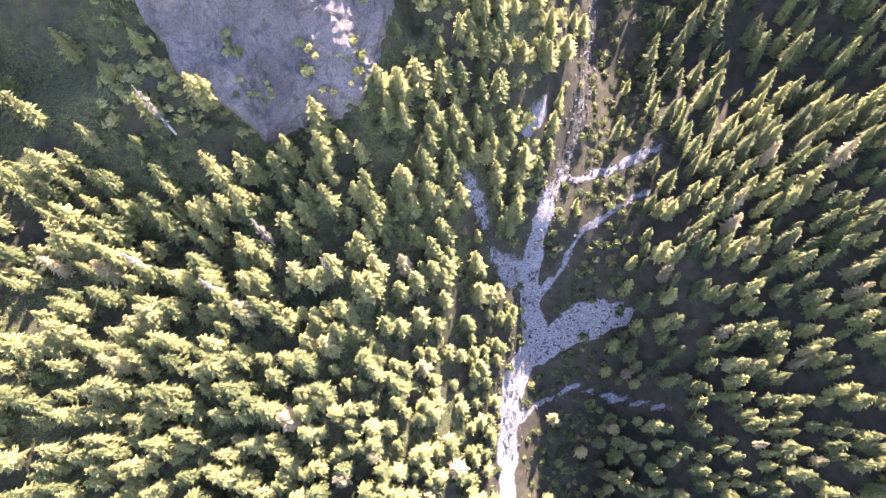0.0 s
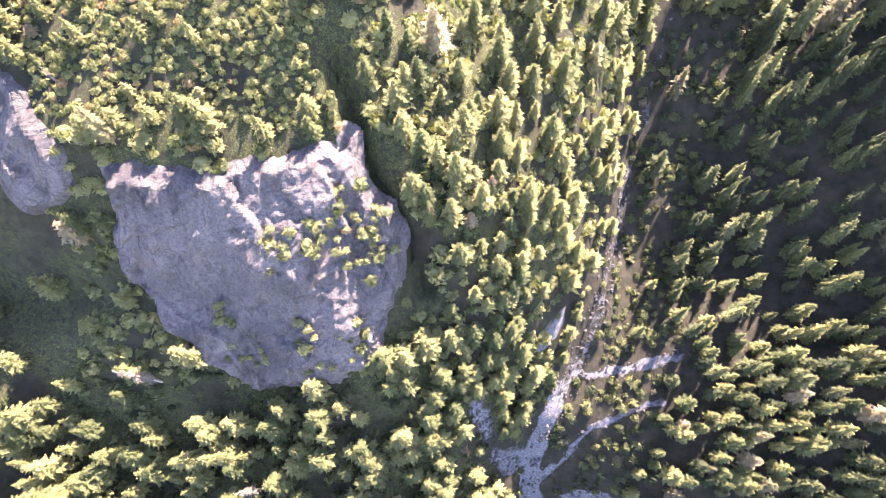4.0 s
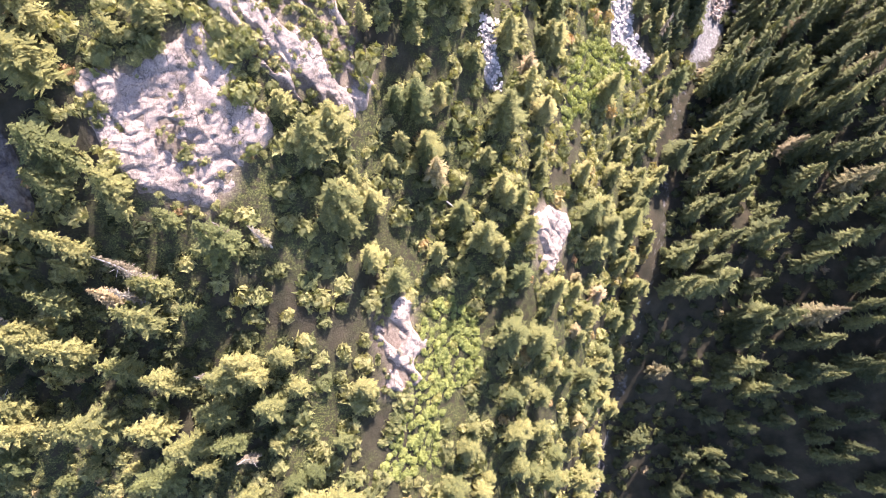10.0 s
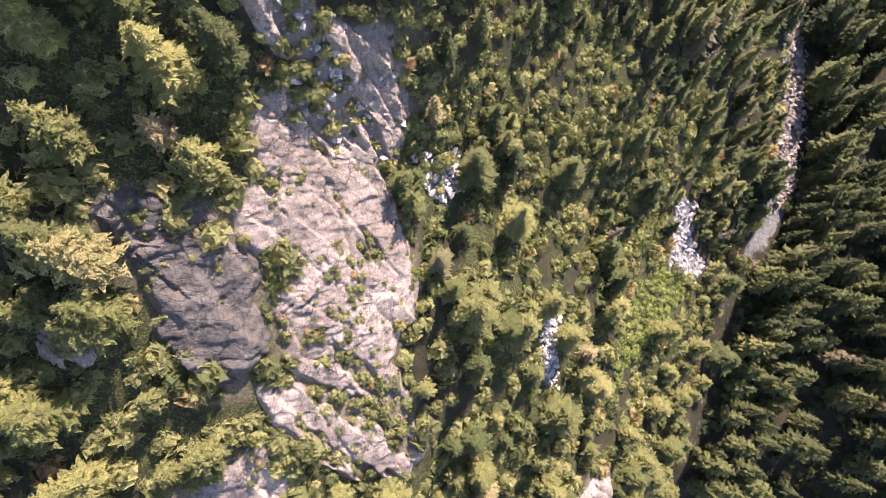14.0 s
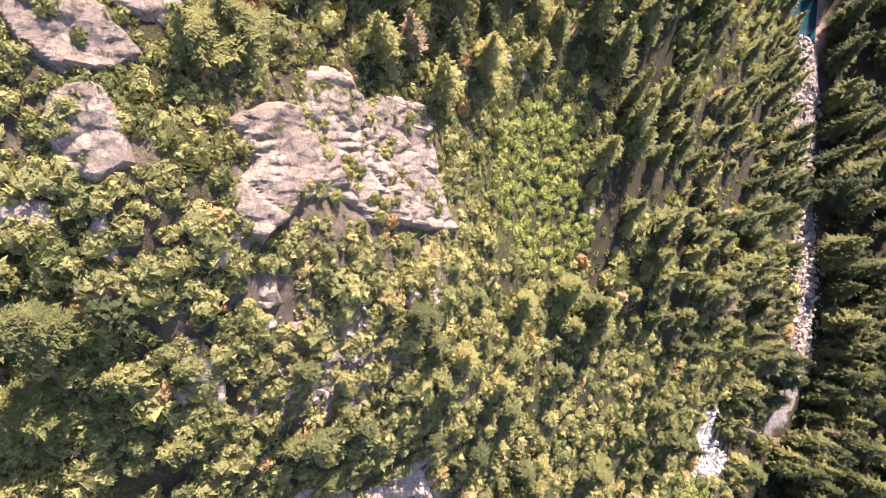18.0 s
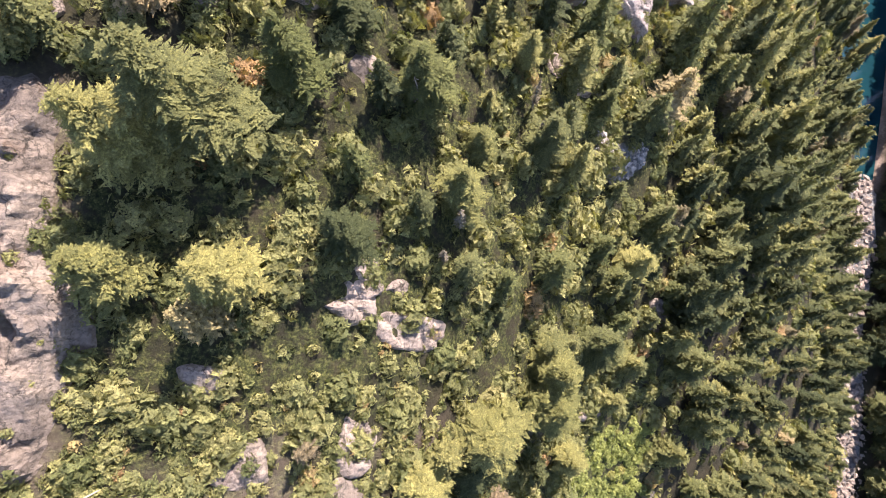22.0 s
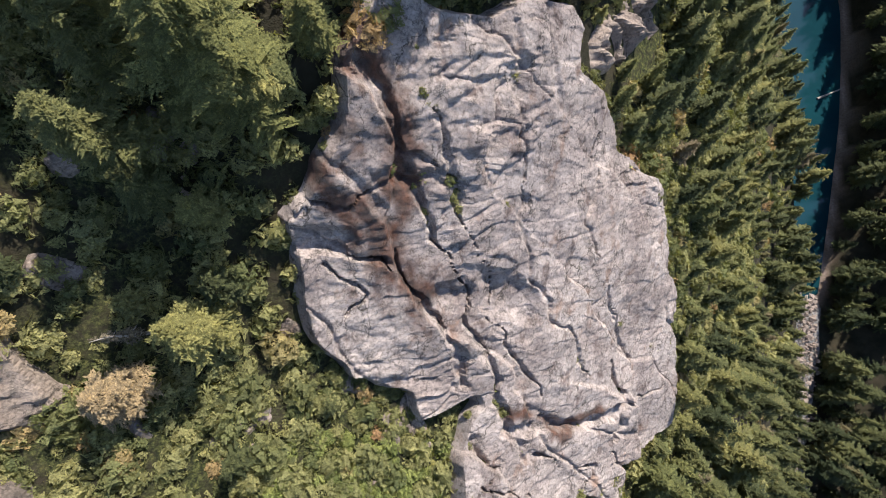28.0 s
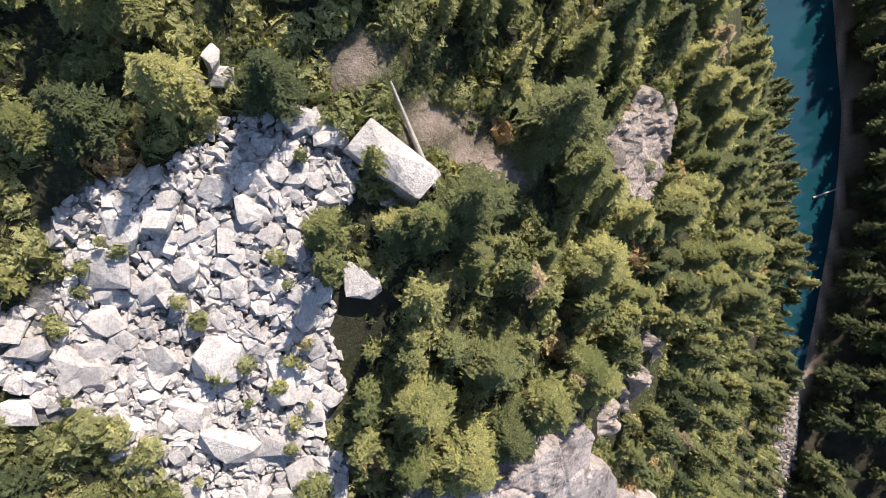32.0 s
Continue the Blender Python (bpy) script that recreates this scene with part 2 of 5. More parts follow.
def rock_material(name, pale, mid, dark, rust=0.35, scale=1.0, cracks=1.0):
    m, nt, b = material(name, 0.85)
    c = ramp(nt, grain(nt, 0.12 * scale, 6, 0.6), (0.32, mid), (0.58, pale))
    fine = ramp(nt, grain(nt, 3.5 * scale, 10, 0.75), (0.32, (0.52, 0.51, 0.51)), (0.5, (1.0, 1.0, 1.0)), (0.68, (1.3, 1.28, 1.26)))
    c = mix(nt, 1.0, c, fine, "MULTIPLY")
    # long slanting bands in the stone, then dark lichen and rusty stains
    band = ramp(nt, grain(nt, 0.7 * scale, 6, 0.62, (0.9, 0.5, 0.5), 5.0), (0.42, (0.72, 0.70, 0.69)), (0.58, (1.08, 1.06, 1.05)))
    c = mix(nt, 0.45, c, band, "MULTIPLY")
    lichen = ramp(nt, grain(nt, 0.4 * scale, 9, 0.75, (1.2, 0.7, 0.7)), (0.53, (0, 0, 0)), (0.64, (0.8, 0.8, 0.8)))
    c = mix(nt, lichen, c, dark)
    stain = ramp(nt, grain(nt, 0.3 * scale, 5, 0.65, (1, 0.6, 1), 31.0), (0.58, (0, 0, 0)), (0.74, (rust, rust, rust)))
    c = mix(nt, stain, c, (0.23, 0.12, 0.065))
    height = grain(nt, 2.2 * scale, 10, 0.75)
    if cracks:
        # a few long open cracks that come and go
        geo = nt.nodes.new("ShaderNodeNewGeometry")
        bend = node(nt, "ShaderNodeTexNoise", Scale=0.5 * scale, Detail=6.0, Roughness=0.65)
        nt.links.new(geo.outputs["Position"], bend.inputs["Vector"])
        add = nt.nodes.new("ShaderNodeVectorMath")
        add.operation = "MULTIPLY_ADD"
        add.inputs[1].default_value = (3.2, 3.2, 3.2)
        nt.links.new(bend.outputs["Color"], add.inputs[0])
        nt.links.new(geo.outputs["Position"], add.inputs[2])
        mp = nt.nodes.new("ShaderNodeMapping")
        mp.inputs["Scale"].default_value = (1.0, 0.24, 0.6)
        mp.inputs["Rotation"].default_value = (0, 0, 0.6)
        nt.links.new(add.outputs[0], mp.inputs["Vector"])
        vor = node(nt, "ShaderNodeTexVoronoi", Scale=0.42 * scale)
        vor.feature = "DISTANCE_TO_EDGE"
        nt.links.new(mp.outputs["Vector"], vor.inputs["Vector"])
        line = ramp(nt, vor.outputs["Distance"], (0.0, (cracks, cracks, cracks)), (0.03, (0, 0, 0)))
        here = ramp(nt, grain(nt, 0.2 * scale, 4, 0.6, (1, 1, 1), 77.0), (0.46, (0, 0, 0)), (0.56, (1, 1, 1)))
        c = mix(nt, mix(nt, 1.0, line, here, "MULTIPLY"), c, (0.06, 0.053, 0.045))
        # short fine fractures at another angle
        mp = nt.nodes.new("ShaderNodeMapping")
        mp.inputs["Scale"].default_value = (0.45, 1.0, 0.7)
        mp.inputs["Rotation"].default_value = (0, 0, 0.35)
        nt.links.new(add.outputs[0], mp.inputs["Vector"])
        vor = node(nt, "ShaderNodeTexVoronoi", Scale=1.3 * scale)
        vor.feature = "DISTANCE_TO_EDGE"
        nt.links.new(mp.outputs["Vector"], vor.inputs["Vector"])
        thin = ramp(nt, vor.outputs["Distance"], (0.0, (0.8, 0.8, 0.8)), (0.05, (0, 0, 0)))
        here = ramp(nt, grain(nt, 0.6 * scale, 4, 0.6, (1, 1, 1), 41.0), (0.48, (0, 0, 0)), (0.56, (1, 1, 1)))
        c = mix(nt, mix(nt, 1.0, thin, here, "MULTIPLY"), c, (0.075, 0.065, 0.055))
        drop = nt.nodes.new("ShaderNodeMath")
        drop.operation = "MULTIPLY_ADD"
        drop.inputs[1].default_value = -0.3
        nt.links.new(thin, drop.inputs[0])
        nt.links.new(height, drop.inputs[2])
        height = drop.outputs[0]
    info = nt.nodes.new("ShaderNodeObjectInfo")
    c = mix(nt, 1.0, c, ramp(nt, info.outputs["Random"], (0.0, (0.88, 0.87, 0.87)), (1.0, (1.10, 1.08, 1.05))), "MULTIPLY")
    seep = nt.nodes.new("ShaderNodeAttribute")
    seep.attribute_name = "seep"
    c = mix(nt, seep.outputs["Fac"], c, ramp(nt, grain(nt, 0.8, 4), (0.35, (0.035, 0.024, 0.02)), (0.7, (0.15, 0.06, 0.03))))
    nt.links.new(c, b.inputs["Base Color"])
    relief(nt, b, height, 0.9, 0.3 / scale)
    return m


ROCK = rock_material("pinkish_granite", (0.37, 0.305, 0.258), (0.25, 0.202, 0.168), (0.12, 0.104, 0.09))
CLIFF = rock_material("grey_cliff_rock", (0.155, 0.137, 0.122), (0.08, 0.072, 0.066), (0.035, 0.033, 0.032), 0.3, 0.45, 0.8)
TAN = rock_material("tan_broken_granite", (0.29, 0.238, 0.195), (0.195, 0.158, 0.13), (0.10, 0.087, 0.075), 0.45)
SLAB = rock_material("stained_granite", (0.45, 0.39, 0.354), (0.265, 0.219, 0.2), (0.12, 0.085, 0.075), 0.75, 1.2, 1.0)
TALUS = rock_material("pale_boulder_granite", (0.53, 0.485, 0.445), (0.39, 0.355, 0.325), (0.25, 0.23, 0.215), 0.2, 1.5, 0.0)

EARTH, _nt, _b = material("forest_floor", 0.95)
_a = _nt.nodes.new("ShaderNodeAttribute")
_a.attribute_name = "gravel"
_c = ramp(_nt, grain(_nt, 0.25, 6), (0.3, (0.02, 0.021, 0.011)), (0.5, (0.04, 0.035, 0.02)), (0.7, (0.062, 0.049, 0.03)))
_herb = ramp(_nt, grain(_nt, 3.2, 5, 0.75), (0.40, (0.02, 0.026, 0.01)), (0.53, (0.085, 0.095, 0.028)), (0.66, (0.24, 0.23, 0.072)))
# without herbs the floor stays dark; across the creek this imitates shade
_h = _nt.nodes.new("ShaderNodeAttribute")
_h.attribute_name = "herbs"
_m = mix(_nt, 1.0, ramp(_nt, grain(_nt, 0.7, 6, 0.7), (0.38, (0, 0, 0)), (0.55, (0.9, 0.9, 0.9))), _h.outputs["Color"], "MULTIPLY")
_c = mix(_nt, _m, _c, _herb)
_g = ramp(_nt, grain(_nt, 1.1, 8, 0.75), (0.3, (0.09, 0.085, 0.08)), (0.5, (0.18, 0.172, 0.165)), (0.68, (0.36, 0.34, 0.32)))
_e = _nt.nodes.new("ShaderNodeMath")
_e.operation = "MULTIPLY_ADD"
_e.inputs[1].default_value = 0.75
_nt.links.new(grain(_nt, 0.5, 7, 0.75, (1, 1, 1), 12.0), _e.inputs[0])
_nt.links.new(_a.outputs["Fac"], _e.inputs[2])
_c = mix(_nt, ramp(_nt, _e.outputs[0], (0.68, (0, 0, 0)), (0.84, (1, 1, 1))), _c, _g)
_a = _nt.nodes.new("ShaderNodeAttribute")
_a.attribute_name = "bare"
_c = mix(_nt, _a.outputs["Fac"], _c, ramp(_nt, grain(_nt, 1.6, 7), (0.3, (0.27, 0.19, 0.145)), (0.7, (0.50, 0.39, 0.32))))
_nt.links.new(_c, _b.inputs["Base Color"])
relief(_nt, _b, grain(_nt, 2.5, 8, 0.75), 1.0, 0.6)


def leaf_material(name, dark, light, autumn, share=0.06, glow=0.16, lace=3.4, gaps=0.47):
    """Foliage: each tree has its tint, each spray its own shade, and some light comes through."""
    m, nt, b = material(name, 0.7)
    b.inputs["Specular IOR Level"].default_value = 0.12
    geo = nt.nodes.new("ShaderNodeNewGeometry")
    at = nt.nodes.new("ShaderNodeAttribute")
    at.attribute_name = "tint"
    info = nt.nodes.new("ShaderNodeObjectInfo")
    tone = nt.nodes.new("ShaderNodeMath")
    tone.operation = "ADD"
    nt.links.new(at.outputs["Fac"], tone.inputs[0])
    nt.links.new(info.outputs["Random"], tone.inputs[1])
    frac = nt.nodes.new("ShaderNodeMath")
    frac.operation = "FRACT"
    nt.links.new(tone.outputs[0], frac.inputs[0])
    tree = ramp(nt, frac.outputs[0], (0.0, dark), (0.8, light), (1.0 - share, light), (1.0, autumn))
    spray = ramp(nt, geo.outputs["Random Per Island"], (0.0, (0.72, 0.74, 0.76)), (1.0, (1.26, 1.22, 1.16)))
    c = mix(nt, 1.0, tree, spray, "MULTIPLY")
    leaf = grain(nt, lace, 4.0, 0.7)
    c = mix(nt, 1.0, c, ramp(nt, leaf, (gaps, (0.72, 0.73, 0.76)), (gaps + 0.16, (1.28, 1.25, 1.15))), "MULTIPLY")
    bump = node(nt, "ShaderNodeBump", Strength=0.9, Distance=0.9 / lace)
    nt.links.new(leaf, bump.inputs["Height"])
    nt.links.new(bump.outputs["Normal"], b.inputs["Normal"])
    nt.links.new(c, b.inputs["Base Color"])
    tr = nt.nodes.new("ShaderNodeBsdfTranslucent")
    nt.links.new(bump.outputs["Normal"], tr.inputs["Normal"])
    nt.links.new(mix(nt, 1.0, c, (1.25, 1.3, 0.6), "MULTIPLY"), tr.inputs["Color"])
    sh = nt.nodes.new("ShaderNodeMixShader")
    sh.inputs["Fac"].default_value = glow
    nt.links.new(b.outputs["BSDF"], sh.inputs[1])
    nt.links.new(tr.outputs["BSDF"], sh.inputs[2])
    # a spray is a lace of needles or small leaves with gaps between
    gap = nt.nodes.new("ShaderNodeMath")
    gap.operation = "GREATER_THAN"
    gap.inputs[1].default_value = gaps
    nt.links.new(leaf, gap.inputs[0])
    clear = nt.nodes.new("ShaderNodeBsdfTransparent")
    cut = nt.nodes.new("ShaderNodeMixShader")
    nt.links.new(gap.outputs[0], cut.inputs["Fac"])
    nt.links.new(clear.outputs["BSDF"], cut.inputs[1])
    nt.links.new(sh.outputs["Shader"], cut.inputs[2])
    nt.links.new(cut.outputs["Shader"], nt.nodes["Material Output"].inputs["Surface"])
    return m


NEEDLES = leaf_material("conifer_needles", (0.094, 0.108, 0.042), (0.235, 0.222, 0.084), (0.353, 0.265, 0.154))
LEAVES = leaf_material("shrub_leaves", (0.135, 0.151, 0.064), (0.302, 0.289, 0.127), (0.385, 0.24, 0.128), 0.06, 0.28, 7.5, 0.465)
# dark spruce; also the colour of some brush, where it stands in for shade
SPRUCE_AND_SHADE = leaf_material("spruce_and_shade_foliage", (0.0492, 0.0612, 0.0294), (0.144, 0.15, 0.0614), (0.203, 0.158, 0.102))
NEAR_NEEDLES = leaf_material("feathery_conifer_needles", (0.107, 0.119, 0.0435), (0.278, 0.258, 0.0947), (0.353, 0.265, 0.154), 0.06, 0.16, 6.5, 0.465)
NEAR_SPRUCE = leaf_material("feathery_spruce_needles", (0.0621, 0.0745, 0.0333), (0.166, 0.168, 0.0666), (0.214, 0.168, 0.109), 0.06, 0.16, 6.5, 0.465)
MEADOW = leaf_material("bright_green_brush", (0.193, 0.224, 0.0768), (0.3, 0.326, 0.109), (0.342, 0.316, 0.115), 0.05, 0.28, 7.5, 0.465)
DEAD_TWIGS = leaf_material("dead_twigs", (0.16, 0.135, 0.095), (0.25, 0.215, 0.16), (0.28, 0.25, 0.2), 0.2, 0.2)
DEADWOOD, _nt, _b = material("weathered_deadwood", 0.9)
_nt.links.new(ramp(_nt, grain(_nt, 6, 6, 0.6, (1, 1, 0.3)), (0.3, (0.22, 0.19, 0.16)), (0.7, (0.42, 0.38, 0.33))), _b.inputs["Base Color"])
BARK, _nt, _b = material("conifer_bark", 0.95)
_nt.links.new(ramp(_nt, grain(_nt, 5, 6, 0.6, (1, 1, 0.25)), (0.3, (0.06, 0.045, 0.035)), (0.7, (0.17, 0.13, 0.10))), _b.inputs["Base Color"])
WATER, _nt, _b = material("lake_water", 0.06)
_nt.links.new(ramp(_nt, grain(_nt, 0.05, 4), (0.3, (0.006, 0.028, 0.037)), (0.7, (0.008, 0.044, 0.053))), _b.inputs["Base Color"])
_b.inputs["Specular IOR Level"].default_value = 0.5
relief(_nt, _b, grain(_nt, 1.2, 4), 0.12, 0.1)


# ---- meshes from arrays ----
def mesh_of(name, verts, faces, mat, attrs=(), smooth_shade=False):
    """A mesh from arrays of corners and of triangles or quads."""
    me = bpy.data.meshes.new(name)
    n, k = faces.shape
    me.vertices.add(len(verts))
    me.vertices.foreach_set("co", np.ascontiguousarray(verts, np.float32).ravel())
    me.loops.add(n * k)
    me.loops.foreach_set("vertex_index", np.ascontiguousarray(faces, np.int32).ravel())
    me.polygons.add(n)
    me.polygons.foreach_set("loop_start", np.arange(n, dtype=np.int32) * k)
    me.polygons.foreach_set("use_smooth", np.full(n, smooth_shade))
    for key, values in attrs:
        a = me.attributes.new(key, "FLOAT", "POINT")
        a.data.foreach_set("value", np.ascontiguousarray(values, np.float32))
    me.materials.append(mat)
    me.update()
    return me


def part(name, me, parent, label=""):
    ob = new(name, me)
    ob.parent = parent
    return tagged(ob, label)


def scatter(shapes, rows, mat, name, tints):
    """Many copies of some shapes joined into one mesh. rows: x, y, z, width, height, turn."""
    V, F, T, base = [], [], [], 0
    pick = np.arange(len(rows)) % len(shapes)
    for s, (v, f) in enumerate(shapes):
        r = rows[pick == s]
        if not len(r):
            continue
        c, sn = np.cos(r[:, 5])[:, None], np.sin(r[:, 5])[:, None]
        x = (v[:, 0] * c - v[:, 1] * sn) * r[:, 3:4] + r[:, 0:1]
        y = (v[:, 0] * sn + v[:, 1] * c) * r[:, 3:4] + r[:, 1:2]
        z = v[:, 2] * r[:, 4:5] + r[:, 2:3]
        V.append(np.stack([x, y, z], -1).reshape(-1, 3))
        F.append((f[None] + (np.arange(len(r)) * len(v))[:, None, None] + base).reshape(-1, f.shape[1]))
        T.append(np.repeat(tints[pick == s], len(v)))
        base += len(r) * len(v)
    return mesh_of(name, np.concatenate(V), np.concatenate(F), mat, (("tint", np.concatenate(T)),))


def sheet_faces(nx, ny):
    i = np.arange((ny - 1) * nx).reshape(ny - 1, nx)[:, :-1].ravel()
    return np.stack([i, i + 1, i + 1 + nx, i + nx], 1)


def inside(poly, x, y):
    """Signed distance to a closed outline: positive inside."""
    p = np.array(poly, float)
    q = np.roll(p, -1, 0)
    best, within = np.full(np.shape(x), 1e9), np.zeros(np.shape(x), bool)
    for (ax, ay), (bx, by) in zip(p, q):
        ex, ey = bx - ax, by - ay
        u = np.clip(((x - ax) * ex + (y - ay) * ey) / (ex * ex + ey * ey), 0, 1)
        best = np.minimum(best, np.hypot(x - ax - u * ex, y - ay - u * ey))
        cross = ((ay > y) != (by > y)) & (x < (bx - ax) * (y - ay) / (by - ay + 1e-9) + ax)
        within ^= cross
    return np.where(within, best, -best)


def along(line, x, y):
    """Distance to an open line."""
    best = np.full(np.shape(x), 1e9)
    for (ax, ay), (bx, by) in zip(line, line[1:]):
        ex, ey = bx - ax, by - ay
        u = np.clip(((x - ax) * ex + (y - ay) * ey) / (ex * ex + ey * ey), 0, 1)
        best = np.minimum(best, np.hypot(x - ax - u * ex, y - ay - u * ey))
    return best


# ---- outlines on the plan ----
CREEK = [(4, -60), (10.6, 12.5), (15, 37.5), (26, 55), (24.5, 72), (27, 86.5), (34, 103), (44, 119), (50, 137), (55.5, 160), (58, 174), (65, 200), (71, 230), (79, 268), (85, 292), (94, 309), (101.5, 324), (105, 345), (107, 360), (108, 380), (115, 412), (120, 438)]
FAN = [(31.2, 59.5), (43.3, 67), (56.1, 67.1), (66.8, 59.6), (63.1, 56.3), (43.7, 52.5), (28.4, 46.5), (17.8, 42)]
GULLIES = [[(26.5, 69.9), (38.5, 79.2), (45.1, 89.8), (58.1, 95.9), (70.6, 99.9)], [(13.8, 21.5), (27.7, 30.4), (43.9, 36.8), (57.9, 31), (77.4, 22.6)], [(40.2, 109.5), (57.4, 111.2), (78.1, 116.5)]]
BANK = [(-0.8, 96.7), (3.8, 84.5), (11.8, 72), (20.4, 71.7), (20.6, 82.7), (10.1, 83.5), (8.6, 94.9), (4.9, 98.9)]
CREVICE = [(-30.2, 165.3), (-27.1, 158.1), (-24.9, 149.9), (-21.4, 142.8), (-16.7, 135.2), (-13.1, 128.3), (-10.7, 122.1)]
LAKE = [(121, 440), (128, 443), (134, 472), (141, 510), (143.5, 533), (145, 557), (142, 590), (136, 660), (126, 760), (84, 760), (92, 640), (100, 596), (114, 556), (119, 520), (120, 470)]
LAKE_Z = 12.5
CLIFF_A = [(-82, 141.4), (-66.8, 142.4), (-54.4, 142.4), (-42.1, 144.9), (-25.2, 150), (-23.8, 139.7), (-17.7, 136.4), (-15.4, 130.5), (-16.7, 121.7), (-20.7, 113.3), (-22.7, 105.8), (-34.4, 99.7), (-58.8, 98.5), (-67.2, 104.3), (-77.3, 110.1), (-81.9, 117.8), (-84.6, 126.6), (-83, 133.9)]
CLIFF_B = [(-107.5, 145.4), (-109.1, 139.4), (-107.5, 133.2), (-97.2, 135.7), (-91.3, 138.6), (-90.2, 143.6), (-96.1, 150.8), (-99.8, 158.8), (-109.7, 161.7), (-113.6, 149)]
SLAB_LOW = [(-50.8, 236.4), (-52.3, 244.4), (-53, 249), (-46.9, 250.6), (-44.5, 253.2), (-39.3, 256.4), (-36.2, 257.7), (-33.3, 254.2), (-30.9, 250.4), (-28.5, 244.7), (-29.3, 241), (-33.5, 236), (-37.9, 230.6), (-43.8, 231.6), (-47.7, 233.6)]
SLAB_MID = [(-32.8, 304.1), (-27.4, 308.2), (-23.3, 309), (-17.2, 307.8), (-17.3, 303.4), (-18.9, 298.1), (-15.4, 293.7), (-13.4, 285.7), (-14.6, 279.3), (-16.7, 270), (-12.9, 262.3), (-9.8, 256.8), (-13.7, 249.8), (-21.1, 250.1), (-28.6, 254), (-33.1, 257.1), (-34.9, 265), (-32.5, 270), (-33.6, 276.4), (-32.1, 283.5), (-38.4, 286.4), (-37.2, 290.9), (-33.3, 293.8), (-35, 298.3)]
CRAG_LEFT = [(-52.7, 287.5), (-46, 290.5), (-38.9, 289.1), (-38.4, 286.4), (-32.4, 283.4), (-35, 277.8), (-36.6, 271.5), (-36.9, 265.9), (-43.9, 264.4), (-45.2, 269.9), (-48.8, 278.4), (-49.7, 284.2)]
CRAG_WEST = [(-71.7, 245.3), (-66.1, 244.5), (-65.4, 238.5), (-64.5, 232), (-65.1, 227.5), (-73.6, 227), (-79.7, 226.6)]
RUBBLE = [(-34.1, 314.7), (-28.9, 316.3), (-25.7, 314.2), (-21.7, 315), (-15.7, 315.1), (-15.8, 311.1), (-15.1, 305.8), (-17.8, 300.8), (-24.4, 298.2), (-27.1, 301.9), (-32.1, 304.1), (-31.3, 307.8), (-32.7, 311.5)]
KNOLL = [(-12.6, 211.4), (-11, 216.3), (-7.7, 219.9), (-3.7, 220.3), (-5.5, 214.8), (-4.3, 210.3), (-6.1, 206.4), (-3.7, 202.8), (-9, 199), (-12.2, 200.6), (-11.1, 205.2)]
WHITE = [(24.3, 240.6), (27.7, 244.3), (33.5, 241.9), (33.6, 236.5), (31.2, 229.3), (27.1, 224), (24.5, 229.4)]
SLAB_UP = [(-31.9, 348.5), (-30.9, 349.6), (-27.5, 351.9), (-26.6, 354.5), (-24.1, 355.8), (-22.6, 354.5), (-16.9, 357.2), (-15.9, 354.7), (-13.5, 345.0), (-17.5, 343.6), (-21.9, 342.4), (-24.5, 343.9), (-26.2, 343.4), (-28.8, 340.1), (-29.5, 338.5), (-31.0, 340.7), (-31.0, 343.1), (-30.6, 345.4)]
SLAB_UP_L = [(-40.4, 345.3), (-39.8, 347.7), (-38.4, 349.0), (-37.3, 348.6), (-36.1, 345.8), (-35.2, 343.5), (-36.8, 342.5), (-38.2, 342.2), (-39.5, 343.2)]
BLOCK_A = [(-36.7, 364.9), (-34.4, 365.4), (-32.9, 362.4), (-32.6, 360), (-33.8, 359.1), (-35, 360.1), (-36.1, 363)]
BLOCK_C = [(-37.7, 369.8), (-36.1, 370.2), (-35.3, 367.3), (-36.7, 367.1), (-37.4, 368.2)]
SLAB_UP_W = [(-42.2, 354.1), (-40.9, 355.4), (-39.3, 354.6), (-37.3, 353.8), (-36.4, 351.3), (-37.8, 350.3), (-39.6, 349.2), (-41.9, 349.9), (-42.7, 351.7)]
SLAB_UP_S = [(-31.2, 336.2), (-29.5, 338.1), (-27.9, 337.3), (-27.7, 334.6), (-29.6, 333.7), (-31.3, 333.8)]
BANK_UP = [(20.9, 113.7), (33.7, 131), (37.5, 132.4), (33.8, 123.5), (25.4, 113.4)]
BLOCK_B = [(-32.8, 365), (-31.4, 367.2), (-29.7, 366.4), (-29.5, 363.9), (-30.7, 361.1), (-31.9, 361.7)]
WEST_WALL = [(-53.2, 390.8), (-48.2, 392.3), (-47.7, 389.4), (-47.3, 387.1), (-47.4, 383.7), (-47.4, 380.8), (-46.5, 378.2), (-46.5, 373.9), (-46.6, 371.6), (-45.9, 368.3), (-51.7, 368.1)]
WEST_KNOB = [(-57.9, 428.3), (-54.7, 427.7), (-53.8, 424.6), (-52.7, 421.7), (-52, 419.5), (-52.8, 416.4), (-52, 413.9), (-51.4, 410.8), (-55.2, 409.8)]
SCREE_UP = [(-7.9, 400.7), (-3.6, 401.9), (1.1, 403.1), (-0.4, 399.3), (-5, 397.9)]
